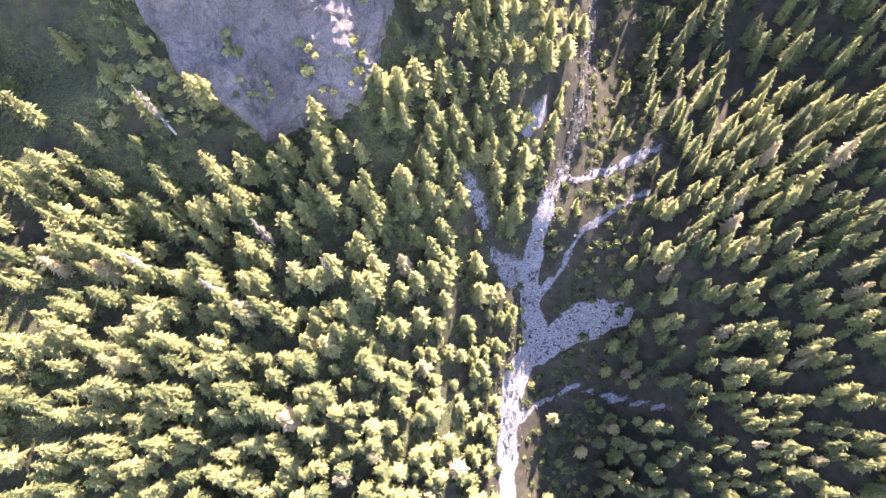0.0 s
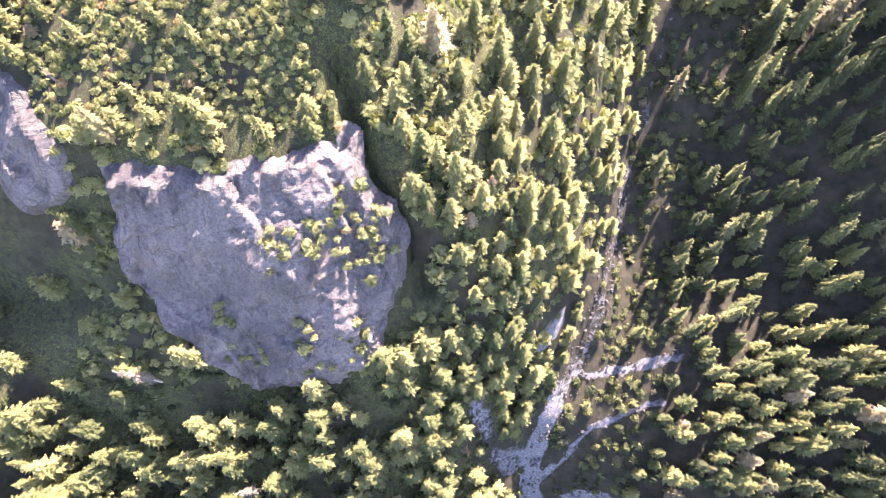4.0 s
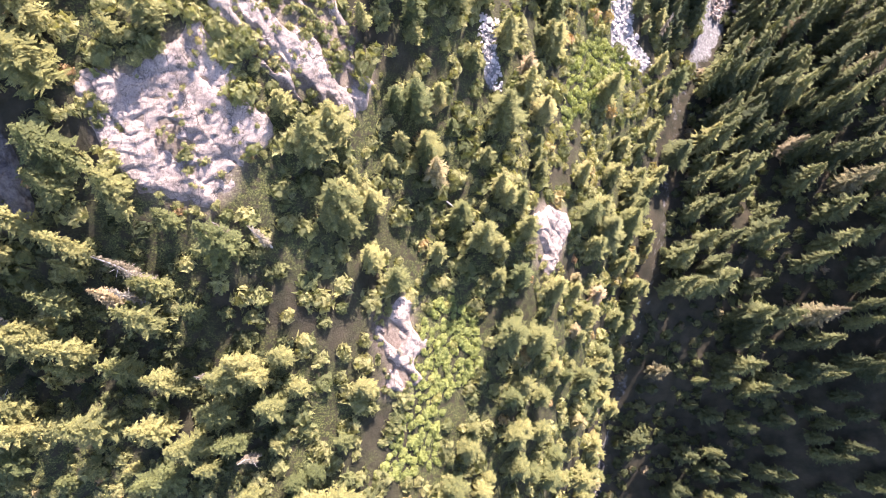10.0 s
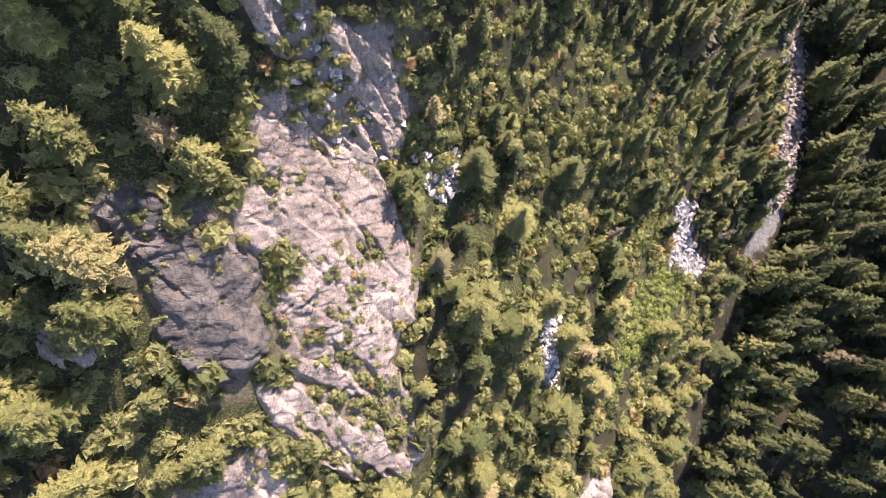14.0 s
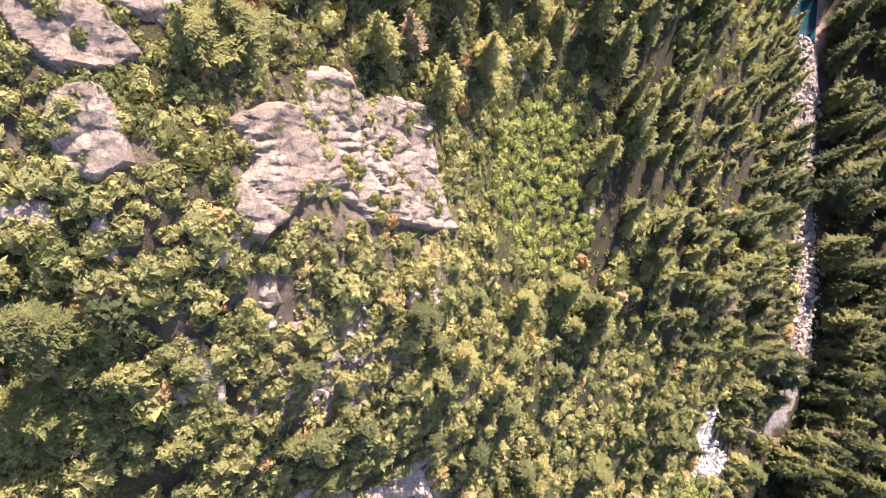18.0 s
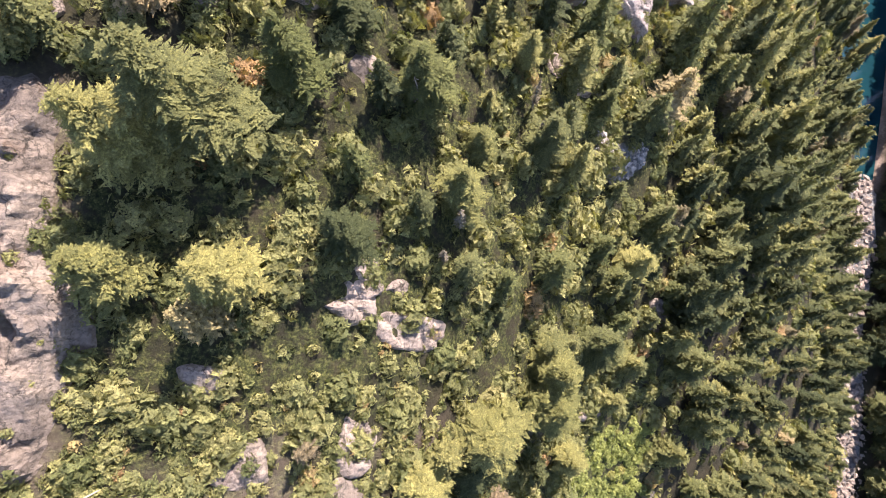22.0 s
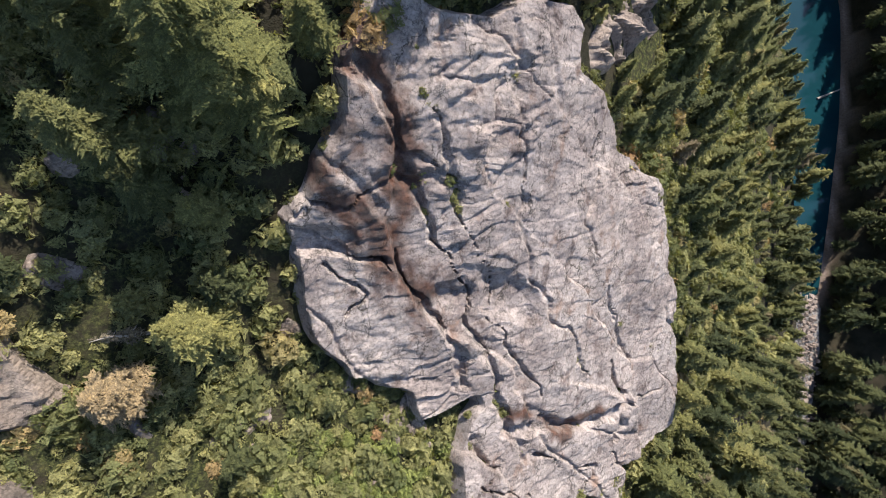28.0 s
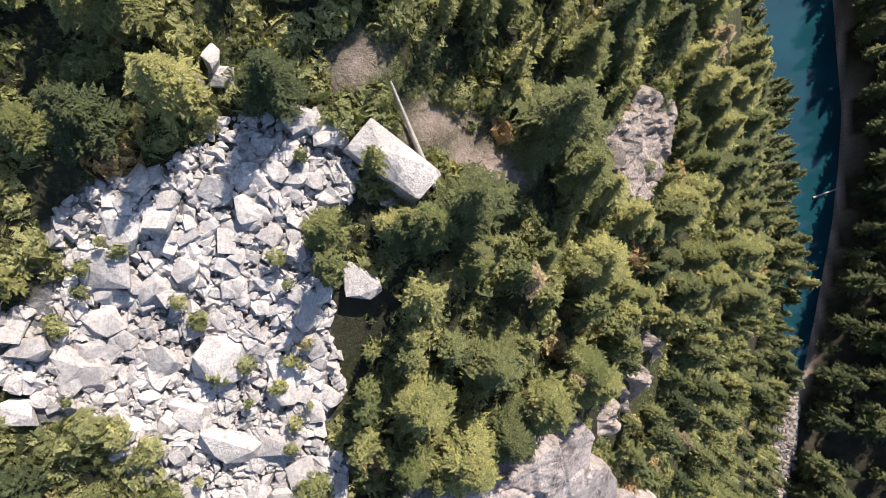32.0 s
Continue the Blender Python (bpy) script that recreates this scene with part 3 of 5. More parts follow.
DOME = [(3.5, 448.1), (0.7, 455), (-7.4, 456.3), (-9.4, 461.8), (-12.7, 462.8), (-12.1, 466.1), (-14.4, 468.4), (-20.3, 465.9), (-22.3, 463.8), (-27, 463), (-29.5, 463.4), (-31.1, 461.9), (-33.6, 458.7), (-35.1, 452.6), (-35.9, 449), (-37.7, 447.2), (-37.2, 443.3), (-37, 438.1), (-35.4, 434.9), (-34.1, 432.9), (-28.3, 431.8), (-27.3, 428.9), (-22.5, 430.6), (-24.2, 425), (-23.7, 420.8), (-21.6, 416.8), (-16.2, 413.3), (-11.3, 413.6), (-8.9, 416.8), (-1.7, 414), (-0.9, 419.5), (7.8, 423.5), (8.2, 428.6)]
WEST_ROCK = [(-57.6, 441.6), (-53.4, 441.3), (-53.1, 439.1), (-52.4, 434.5), (-53.2, 431.4), (-57.7, 431)]
RIM_A = [(-12.8, 494.7), (-8.2, 501.9), (-2.6, 502.9), (-0.5, 498.5), (-3.3, 492.5), (-10.4, 489.2), (-12.4, 491.6)]
RIM_B = [(-3.5, 477.1), (0.6, 473), (-5.1, 466.3), (-8.7, 463.7), (-10.4, 466.1), (-6.3, 470.7)]
DIRT = [(-36.4, 494.3), (-34.6, 495.1), (-32.6, 493.6), (-29.3, 493.2), (-26.5, 491.4), (-21.1, 490.2), (-19.8, 488.1), (-23.2, 488), (-28.2, 488.4), (-30, 489.8), (-31.8, 491.9), (-34.5, 492.5)]
SOIL = [(-29.4, 334.1), (-24.7, 336.9), (-22.6, 334.5), (-22.4, 330), (-24, 325.1), (-30.7, 324.8), (-31.4, 327.2), (-30.2, 331.2)]
TALUS_FIELD = [(-50.3, 485.1), (-44.7, 487.7), (-39.8, 491.7), (-37.6, 490.5), (-34.7, 488.8), (-35.3, 486), (-38, 483.2), (-37.6, 480.2), (-36.1, 478.7), (-37.1, 476), (-35.5, 471.6), (-36.9, 469.6), (-34.2, 465.9), (-34.8, 465.1), (-37.1, 462.9), (-40.7, 460.7), (-42.9, 462.6), (-46.8, 464), (-49.3, 466.9), (-54.2, 470.1), (-57, 473.4), (-56.9, 476.5), (-54.1, 475.9), (-52.5, 479.8), (-53.9, 481.4), (-52.7, 484.2)]
TALUS_DOWN = [(54.3, 315), (63.3, 314.6), (64.1, 304), (71.8, 298.6), (64.2, 291.9), (54.2, 294.5), (53.9, 306.4)]
TALUS_STRIP = [(11.5, 279.1), (15.2, 279.4), (16.8, 270), (16.6, 263.8), (13.6, 264), (12.8, 272.3)]
TALUS_MID = [(-13.8, 302.9), (-6.3, 306.7), (-6, 301.4), (-8.9, 296), (-11.8, 297.3)]
BRUSH_UP = [(-7.4, 361.4), (-1.9, 366.9), (5.3, 367.5), (9.4, 365.6), (6, 359.1), (9.6, 354.7), (12.4, 348.9), (4.4, 343.5), (-5.5, 344.9), (-8.2, 352.1)]
BRUSH_LOW = [(-3.1, 216.8), (3.2, 222.7), (7, 221.3), (9.6, 210.3), (9.6, 206.6), (0.5, 197), (-0.8, 184.9), (-9.1, 181.9), (-14.6, 183.8), (-9, 193.4), (-7.8, 200.3), (-4.3, 207.9)]
BRUSH_SIDE = [(39.9, 288.5), (49.2, 295), (61.3, 293.8), (59.8, 285.3), (51.2, 276.6), (38.5, 270.2), (33.7, 260.8), (34.3, 271.8)]
BRUSH_END = [(-38, 430), (-24, 426), (-22, 410), (-44, 412)]
ROCKS = [CLIFF_A, CLIFF_B, SLAB_LOW, SLAB_MID, CRAG_LEFT, CRAG_WEST, RUBBLE, KNOLL, WHITE, SLAB_UP, SLAB_UP_L, BLOCK_A, BLOCK_B, BLOCK_C, SLAB_UP_W, SLAB_UP_S, WEST_WALL, WEST_KNOB, SCREE_UP, DOME, WEST_ROCK, RIM_A, RIM_B, TALUS_FIELD, TALUS_DOWN, TALUS_STRIP, TALUS_MID]

# ---- the ground: one sheet to the horizon ----
_step = 2.6
_far = np.array([6, 14, 26, 44, 70, 110, 170, 260, 400, 600, 900, 1400, 2000, 2800.0])
SX = np.concatenate([-160 - _far[::-1], np.arange(-160, 240.1, _step), 240 + _far])
SY = np.concatenate([-140 - _far[::-1], np.arange(-140, 760.1, _step), 760 + _far])
_x, _y = [a.ravel() for a in np.meshgrid(SX, SY)]


def creek_bed(x, y):
    d = along(CREEK, x, y) + 2.2 * fbm(x / 7, y / 7, 21, 3)
    w = np.interp(y, [0, 60, 130, 200, 300, 330, 440], [5.0, 5.5, 3.2, 2.6, 3.2, 6.0, 7.5])
    return d, w


def ground_masks(x, y):
    d, w = creek_bed(x, y)
    # gravel fades mid-creek: the darker colour stands in for shade there
    g = np.clip((w - d) / 1.5, 0, 1) * np.interp(y, [20, 50, 70, 110, 300, 325], [0.6, 0.9, 0.9, 0.35, 0.3, 1.0])
    wob = 2.5 * fbm(x / 6, y / 6, 33, 3)
    for poly, most in ((FAN, 1.0), (BANK, 0.5), (BANK_UP, 0.55)):
        g = np.maximum(g, most * np.clip((inside(poly, x, y) + wob) / 1.5 + 0.3, 0, 1))
    for line in GULLIES:
        g = np.maximum(g, np.clip((2.0 + 0.8 * wob - along(line, x, y)) / 1.6, 0, 0.58))
    for poly in (TALUS_FIELD, TALUS_DOWN, TALUS_MID, TALUS_STRIP, SCREE_UP, RUBBLE):
        g = np.maximum(g, np.clip((inside(poly, x, y) + 0.6 * wob) / 1.5 + 0.3, 0, 1))
    bare = np.clip((inside(DIRT, x, y) + 0.4 * wob) / 0.8 + 0.2, 0, 1)
    for poly in ROCKS[2:18]:
        bare = np.maximum(bare, 0.45 * np.clip((inside(poly, x, y) + 0.6 + 0.6 * wob) / 1.5, 0, 1))
    bare = np.maximum(bare, 0.85 * np.clip((inside(SOIL, x, y) + 1.2 * wob) / 2.0, 0, 1))
    bare = np.maximum(bare, 0.25 * np.clip(4.0 * fbm(x / 5, y / 5, 36, 3), 0, 1) * (x < -10) * (y > 306) * (y < 372))
    shore = inside(LAKE, x, y)
    bare = np.maximum(bare, 0.9 * np.clip(1 - np.abs(shore + 1.6) / 2.2, 0, 1) * (x > 118))
    return g, bare


_g, _bare = ground_masks(_x, _y)
_z = ground(_x, _y)
_d, _w = creek_bed(_x, _y)
_z -= 1.2 * np.clip((_w - _d) / 4, 0, 1)
_z -= 9.0 * np.exp(-(along(CREVICE, _x, _y) / 2.6) ** 2)
_lake = inside(LAKE, _x, _y)
_z = np.where(_lake > -5, np.minimum(_z, np.where(_lake > 0, LAKE_Z - 0.5 - 0.3 * np.minimum(_lake, 8), LAKE_Z - 0.4 + 0.5 * -_lake)), _z)
_out = np.maximum(np.maximum(-160 - _x, _x - 240), np.maximum(-140 - _y, _y - 760)).clip(0)
_z += 0.34 * np.minimum(_out, 1500) * (1 + 0.5 * fbm(_x / 300, _y / 300, 51, 4)) * np.where(_y < -140, -0.2, 1)
# herbs left off across the creek and on the bank, as painted shade
_herbs_minus_shade = np.clip((np.interp(_y, [-50, 54, 114, 172, 230, 300, 330, 440, 640], [-5, 24, 40, 55, 66, 92, 100, 120, 120]) - np.interp(_y, [280, 325, 345, 425, 445], [10, 52, 92, 95, 60]) - _x) / 12, 0, 1) * np.clip(0.75 + 2 * fbm(_x / 12, _y / 12, 52, 3), 0, 1)
ground_ob = new("ground", mesh_of("ground", np.stack([_x, _y, _z], 1), sheet_faces(len(SX), len(SY)), EARTH, (("gravel", _g), ("bare", _bare), ("herbs", _herbs_minus_shade)), True))
tagged(ground_ob, "steep forested mountainside with dark soil and a gravelly creek bed", "ground", kind="structure")
_lx, _ly = [a.ravel() for a in np.meshgrid(np.linspace(76, 162, 15), np.linspace(430, 765, 60))]
water = new("water", mesh_of("water", np.stack([_lx, _ly, 0 * _lx + LAKE_Z], 1), sheet_faces(15, 60), WATER))
tagged(water, "narrow still teal lake between wooded banks", "lake", kind="structure")


# ---- rock ----
def seams(x, y):
    """Above 0.2 along the slanting soil-filled seams that break up the bedrock."""
    u, v = 0.82 * x + 0.57 * y, -0.57 * x + 0.82 * y
    return fbm(u / 4.2, v / 9.5, 301, 4)


def outcrop(name, poly, mat, label, step=0.5, thick=1.6, block=4.0, relief_m=0.9, strike=-0.75, seed=1, edge=2.0, category="rock outcrop", seep=None, gaps=1.0, hollows=(), cuts=(), small=1.0):
    """Bedrock broken into blocks, standing proud of the slope and diving under it at its rim. Each block is a part."""
    p = np.array(poly, float)
    (x0, y0), (x1, y1) = p.min(0) - 4, p.max(0) + 4
    xs, ys = np.arange(x0, x1, step), np.arange(y0, y1, step)
    X, Y = np.meshgrid(xs, ys)
    s = inside(poly, X, Y) + 3.4 * fbm(X / 7, Y / 7, seed + 70, 4) * max(0.5, min(1.0, edge / 2))
    s = np.minimum(s, 9.0 * (0.2 - seams(X, Y)) + 12.0 * (gaps - 1))
    rise = np.clip(s / edge, -1, 1)
    big = block > 12
    bend = 0.5 * block
    wx, wy = X + 0.15 * block * fbm(X / bend, Y / bend, seed + 3, 5), Y + 0.15 * block * fbm(X / bend, Y / bend, seed + 4, 5)
    # leaning slabs along two sets of joints, broken down into smaller and smaller ones; a few joints stand open
    h, own = 0.0, None
    rough = np.clip(0.55 + 2.2 * fbm(X / (1.5 * block), Y / (1.5 * block), seed + 41, 3), 0.45, 1.8)
    for k, (size, amount, turn, long) in enumerate(((block, 1.0, 0.0, 1.9), (block / 2.1, 0.6, 1.15, 1.6), (block / 4.4, 0.5, 1.97, 2.4), (block / 9.0, 0.36, 1.7, 3.0), (block / 16.0, 0.24, 2.2, 3.4))):
        if size < 2.1 * step:
            break
        c, sn = math.cos(strike + turn), math.sin(strike + turn)
        e, q, dx, dy, q2, ex, ey, cross = cells((wx * c - wy * sn) / size, (wx * sn + wy * c) / (size * long), seed + int(size * 10))
        own = q if own is None else own
        one, two = [0.6 * (r - 0.5) + 1.15 * ((0.3 + 1.2 * ((r * 13.7) % 1 - 0.5)) * gx + 0.9 * ((r * 29.3) % 1 - 0.5) * gy) for r, gx, gy in ((q, dx, dy), (q2, ex, ey))]
        near = np.clip(0.5 + 0.5 * e * size / (1.3 * step), 0.5, 1)
        gap = np.clip(1.4 - e * size / max(1.4 * step, 0.03 * size), 0, 1) * (cross > 0.65) * (((q + q2) * 7.7) % 1 > 0.5) * (k < 3)
        h = h + relief_m * amount * (rough * small if k else 1.0) * (one * near + two * (1 - near) - (0.2 if big else 0.4) * gap)
    h = 0.6 * h + 0.1 * (np.roll(h, 1, 0) + np.roll(h, -1, 0) + np.roll(h, 1, 1) + np.roll(h, -1, 1))
    for hx, hy, rx, ry, turn, deep in hollows:
        c, sn = math.cos(turn), math.sin(turn)
        px, py = ((X - hx) * c + (Y - hy) * sn) / rx, (-(X - hx) * sn + (Y - hy) * c) / ry
        h = h - deep * np.clip(1.3 - np.hypot(px + 0.7 * fbm(X / 2.2, Y / 2.2, 9, 4), py + 0.7 * fbm(X / 2.2, Y / 2.2, 10, 4)), 0, 1)
    for line, wide, deep in cuts:
        d = along(line, X + 1.3 * fbm(X / 2.4, Y / 2.4, 14, 4), Y + 1.3 * fbm(X / 2.4, Y / 2.4, 15, 4))
        h = h - deep * np.clip(1.3 - d / (wide * np.clip(0.9 + 3.0 * fbm(X / 4, Y / 4, 16, 2), 0.1, 2)), 0, 1)
    h = h + 0.16 * relief_m * fbm(X / 1.2, Y / 1.2, seed + 36, 3) + 0.8 * relief_m * fbm(X / 13, Y / 13, seed + 19, 2)
    Z = ground(X, Y)
    gy, gx = np.gradient(smooth(X, Y), step)
    n = np.stack([-gx, -gy, np.ones_like(gx)], -1)
    n /= np.linalg.norm(n, axis=-1, keepdims=True)
    off = np.where(rise > 0, thick * np.minimum(1, 1.6 * rise.clip(0)) + h * rise.clip(0) ** 0.3, 2.5 * rise)
    V = (np.stack([X, Y, Z], -1) + n * off[..., None]).reshape(-1, 3)
    wet = np.zeros(len(V)) if seep is None else np.max([np.clip(1.0 - along(line, X + 2.6 * fbm(X / 4, Y / 4, 6, 3), Y + 2.6 * fbm(X / 4, Y / 4, 7, 3)) / wd + 1.5 * fbm(X / 2.2, Y / 2.2, 5, 4), 0, 0.85) for line, wd in seep], 0).ravel()
    thing = tagged(new(name), label, category)
    # pieces that hang together and belong to one block
    ny, nx = len(ys) - 1, len(xs) - 1
    cell = (rise[:-1, :-1] > -0.6) & (rise[1:, :-1] > -0.6) & (rise[:-1, 1:] > -0.6) & (rise[1:, 1:] > -0.6)
    tag = np.where(cell, np.arange(ny * nx).reshape(ny, nx), -1)
    o = own[:-1, :-1]
    down, right = (o[1:] == o[:-1]) & cell[1:] & cell[:-1], (o[:, 1:] == o[:, :-1]) & cell[:, 1:] & cell[:, :-1]
    for _ in range(400):
        before = tag.copy()
        t = np.where(down, np.minimum(tag[1:], tag[:-1]), tag[1:])
        tag[1:] = t
        tag[:-1] = np.where(down, np.minimum(tag[:-1], tag[1:]), tag[:-1])
        tag[:, 1:] = np.where(right, np.minimum(tag[:, 1:], tag[:, :-1]), tag[:, 1:])
        tag[:, :-1] = np.where(right, np.minimum(tag[:, :-1], tag[:, 1:]), tag[:, :-1])
        if (before == tag).all():
            break
    f = sheet_faces(len(xs), len(ys))[cell.ravel()]
    lot = tag.ravel()[cell.ravel()]
    ids, lot, count = np.unique(lot, return_inverse=True, return_counts=True)
    lot = np.where((count < 40)[lot], -1, lot)
    for k in np.unique(lot):
        g = f[lot == k]
        used, inv = np.unique(g, return_inverse=True)
        ob = part("rock_block" if k >= 0 else "rock_rim", mesh_of("rock_block", V[used], inv.reshape(-1, 4), mat, (("seep", wet[used]),)), thing)
        if k < 0:
            tagged(ob, kind="stuff")
    return thing


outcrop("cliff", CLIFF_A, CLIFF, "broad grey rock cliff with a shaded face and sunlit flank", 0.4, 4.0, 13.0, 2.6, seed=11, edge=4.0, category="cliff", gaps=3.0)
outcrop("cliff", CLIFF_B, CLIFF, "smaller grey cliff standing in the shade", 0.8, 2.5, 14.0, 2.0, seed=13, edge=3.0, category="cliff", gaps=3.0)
outcrop("rock_slab", SLAB_LOW, ROCK, "pinkish sunlit granite slab above the forest", 0.3, 0.8, 7.0, 0.75, seed=15, gaps=1.15)
outcrop("rock_slab", SLAB_MID, ROCK, "long broken pink granite slab with grassy seams", 0.25, 1.0, 5.0, 0.8, seed=16, gaps=1.12)
# the slab's left wall takes the darker rock in place of shade
outcrop("crag", CRAG_LEFT, CLIFF, "rock wall under overhanging trees, in dark rock that imitates its shade", 0.28, 1.2, 5.0, 1.5, seed=17, gaps=1.6)
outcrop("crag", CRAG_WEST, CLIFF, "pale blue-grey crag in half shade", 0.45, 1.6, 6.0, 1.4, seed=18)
outcrop("rock_slab", RUBBLE, ROCK, "pale shattered rock slab split into blocks", 0.25, 0.8, 2.4, 1.1, seed=19)
outcrop("rock_slab", KNOLL, ROCK, "pale broken rock knoll beside a green clearing", 0.35, 0.9, 2.2, 0.9, seed=20)
outcrop("cliff", WHITE, ROCK, "small white sunlit rock face", 0.3, 1.2, 2.6, 0.9, seed=21, category="cliff", gaps=3.0)
outcrop("rock_slab", SLAB_UP, TAN, "tan broken granite slab cut by cracks and plants", 0.2, 0.7, 2.6, 0.95, seed=22, edge=0.6, gaps=1.3)
outcrop("rock_slab", SLAB_UP_L, TAN, "tilted pale granite slab among shrubs", 0.2, 0.9, 4.4, 0.6, seed=23, edge=0.6, gaps=1.4)
outcrop("rock_slab", SLAB_UP_S, TAN, "small pale rock step below the broken slab", 0.2, 0.7, 2.4, 0.7, seed=34, edge=0.6, gaps=1.3)
outcrop("rock_slab", BLOCK_A, TAN, "smooth pink rock block between shrubs", 0.2, 0.4, 3.2, 0.6, seed=24, edge=0.6, gaps=1.5)
outcrop("rock_slab", BLOCK_B, TAN, "split white rock block between shrubs", 0.2, 0.4, 2.0, 0.7, seed=25, edge=0.6, gaps=1.5)
outcrop("rock_slab", BLOCK_C, TAN, "small smooth pink rock face between shrubs", 0.2, 0.4, 3.0, 0.5, seed=32, edge=0.6, gaps=1.5)
outcrop("rock_slab", SLAB_UP_W, TAN, "tilted pale granite slab above a clearing", 0.2, 0.9, 3.4, 0.6, seed=33, edge=0.6, gaps=1.3)
outcrop("crag", WEST_WALL, TAN, "layered pinkish rock wall with ledges", 0.25, 1.2, 3.0, 1.1, seed=26)
outcrop("crag", WEST_KNOB, TAN, "rounded pale rock knob at the forest edge", 0.25, 1.6, 4.0, 0.8, seed=27)
outcrop("rock_dome", DOME, SLAB, "big cracked granite dome with rusty seeps", 0.15, 1.9, 8.0, 0.95, seed=28, edge=1.0, gaps=2.2, small=0.75,
        seep=[([(-32.9, 459), (-30.8, 457.3), (-29.8, 453.7), (-28.6, 451)], 1.6), ([(-34.8, 452.5), (-33.3, 450), (-30.1, 446.7), (-28.9, 443.9), (-28, 440.4)], 1.9), ([(-18, 429), (-13.4, 425.7), (-7.7, 429.6)], 1.0)],
        hollows=[(-18.8, 441.5, 3.0, 1.8, -0.6, 1.0), (-24.2, 441.6, 1.8, 1.2, 0.2, 0.9), (-36, 446.5, 2.4, 0.8, 0.2, 0.9)],
        cuts=[([(-32.7, 458.3), (-30.4, 456.7), (-29.8, 453.7), (-28.4, 450.4), (-25.5, 446.5), (-23.2, 443.2), (-22.6, 439.6), (-20, 432), (-17, 424)], 0.3, 0.7),
              ([(-26.8, 457), (-25.5, 454.6), (-24.8, 451.5), (-22.9, 446.6), (-20.9, 443.2), (-20.3, 439.6), (-15, 431)], 0.26, 0.55),
              ([(-37.9, 445.2), (-34, 445.7), (-29.7, 444.3)], 0.36, 0.8), ([(-35.5, 444.1), (-32.2, 441.8), (-34.3, 439.7)], 0.25, 0.5),
              ([(-19.6, 464), (-19.6, 461), (-19.4, 458.2), (-18, 450.2), (-16.5, 443.3), (-14.6, 440.5), (-9, 433)], 0.2, 0.4),
              ([(-29.7, 445.5), (-28.9, 443.1), (-25.8, 439.7), (-23, 433)], 0.3, 0.65), ([(-37, 447.7), (-35.2, 448.9), (-31, 450.9), (-25, 451.6)], 0.22, 0.4),
              ([(-10, 458), (-11, 450), (-7, 441), (-2, 433)], 0.2, 0.35),
              ([(-21.9, 422.3), (-15.8, 420.1), (-16.6, 415.4)], 0.4, 0.9), ([(-15.8, 424.0), (-7.4, 421.1), (-10.9, 416.0)], 0.4, 0.9), ([(-18.7, 428.0), (-9.5, 427.2), (4.7, 430.3)], 0.4, 0.9), ([(-5.5, 422.3), (2.5, 417.6)], 0.4, 0.9), ([(-22.3, 426.5), (-20.2, 423.8), (-21.3, 419.9)], 0.4, 0.9), ([(-5.4, 433.7), (-3.2, 429.0), (-4.4, 424.0)], 0.4, 0.9)])
outcrop("crag", WEST_ROCK, TAN, "pale jointed rock ledges in shrubs", 0.25, 1.6, 3.0, 1.0, seed=29)
outcrop("crag", RIM_A, ROCK, "white rock rim dropping towards the lake", 0.25, 1.6, 2.5, 1.2, seed=30, edge=1.5)
outcrop("crag", RIM_B, ROCK, "white rock rib at the edge of the drop", 0.25, 1.6, 2.5, 1.0, seed=31, edge=1.5)


def knob(x, y, a, b, seed):
    """A small rock standing out of the shrubs."""
    ring = [(x + 0.5 * a * (1 + 0.25 * math.sin(3 * t + seed)) * math.cos(t), y + 0.5 * b * (1 + 0.25 * math.cos(2 * t + seed)) * math.sin(t)) for t in [k * math.pi / 5 for k in range(10)]]
    ob = outcrop("rock_outcrop", ring, ROCK, "pinkish rock showing between shrubs on the slope", 0.2, 0.3, 1.5, 0.75, seed=seed, edge=0.5, gaps=1.4, category="rock")
    ob["group"] = "rocks among the shrubs"


# ---- boulders ----
def boulder_shape(rng, corners, squash):
    """An angular block: the hull of some corners."""
    bm = bmesh.new()
    p = rng.uniform(-1, 1, (corners, 3))
    p /= np.maximum(np.abs(p).max(1), 0.6)[:, None] ** 0.8
    p *= np.array([1, 1, squash])
    for q in p:
        bm.verts.new(q)
    bmesh.ops.convex_hull(bm, input=bm.verts)
    bmesh.ops.delete(bm, geom=[v for v in bm.verts if not v.link_faces], context="VERTS")
    bmesh.ops.triangulate(bm, faces=bm.faces)
    bm.verts.index_update()
    v = np.array([q.co[:] for q in bm.verts])
    f = np.array([[q.index for q in t.verts] for t in bm.faces])
    bm.free()
    return v / np.abs(v).max(0) * np.array([1, 1, squash]), f


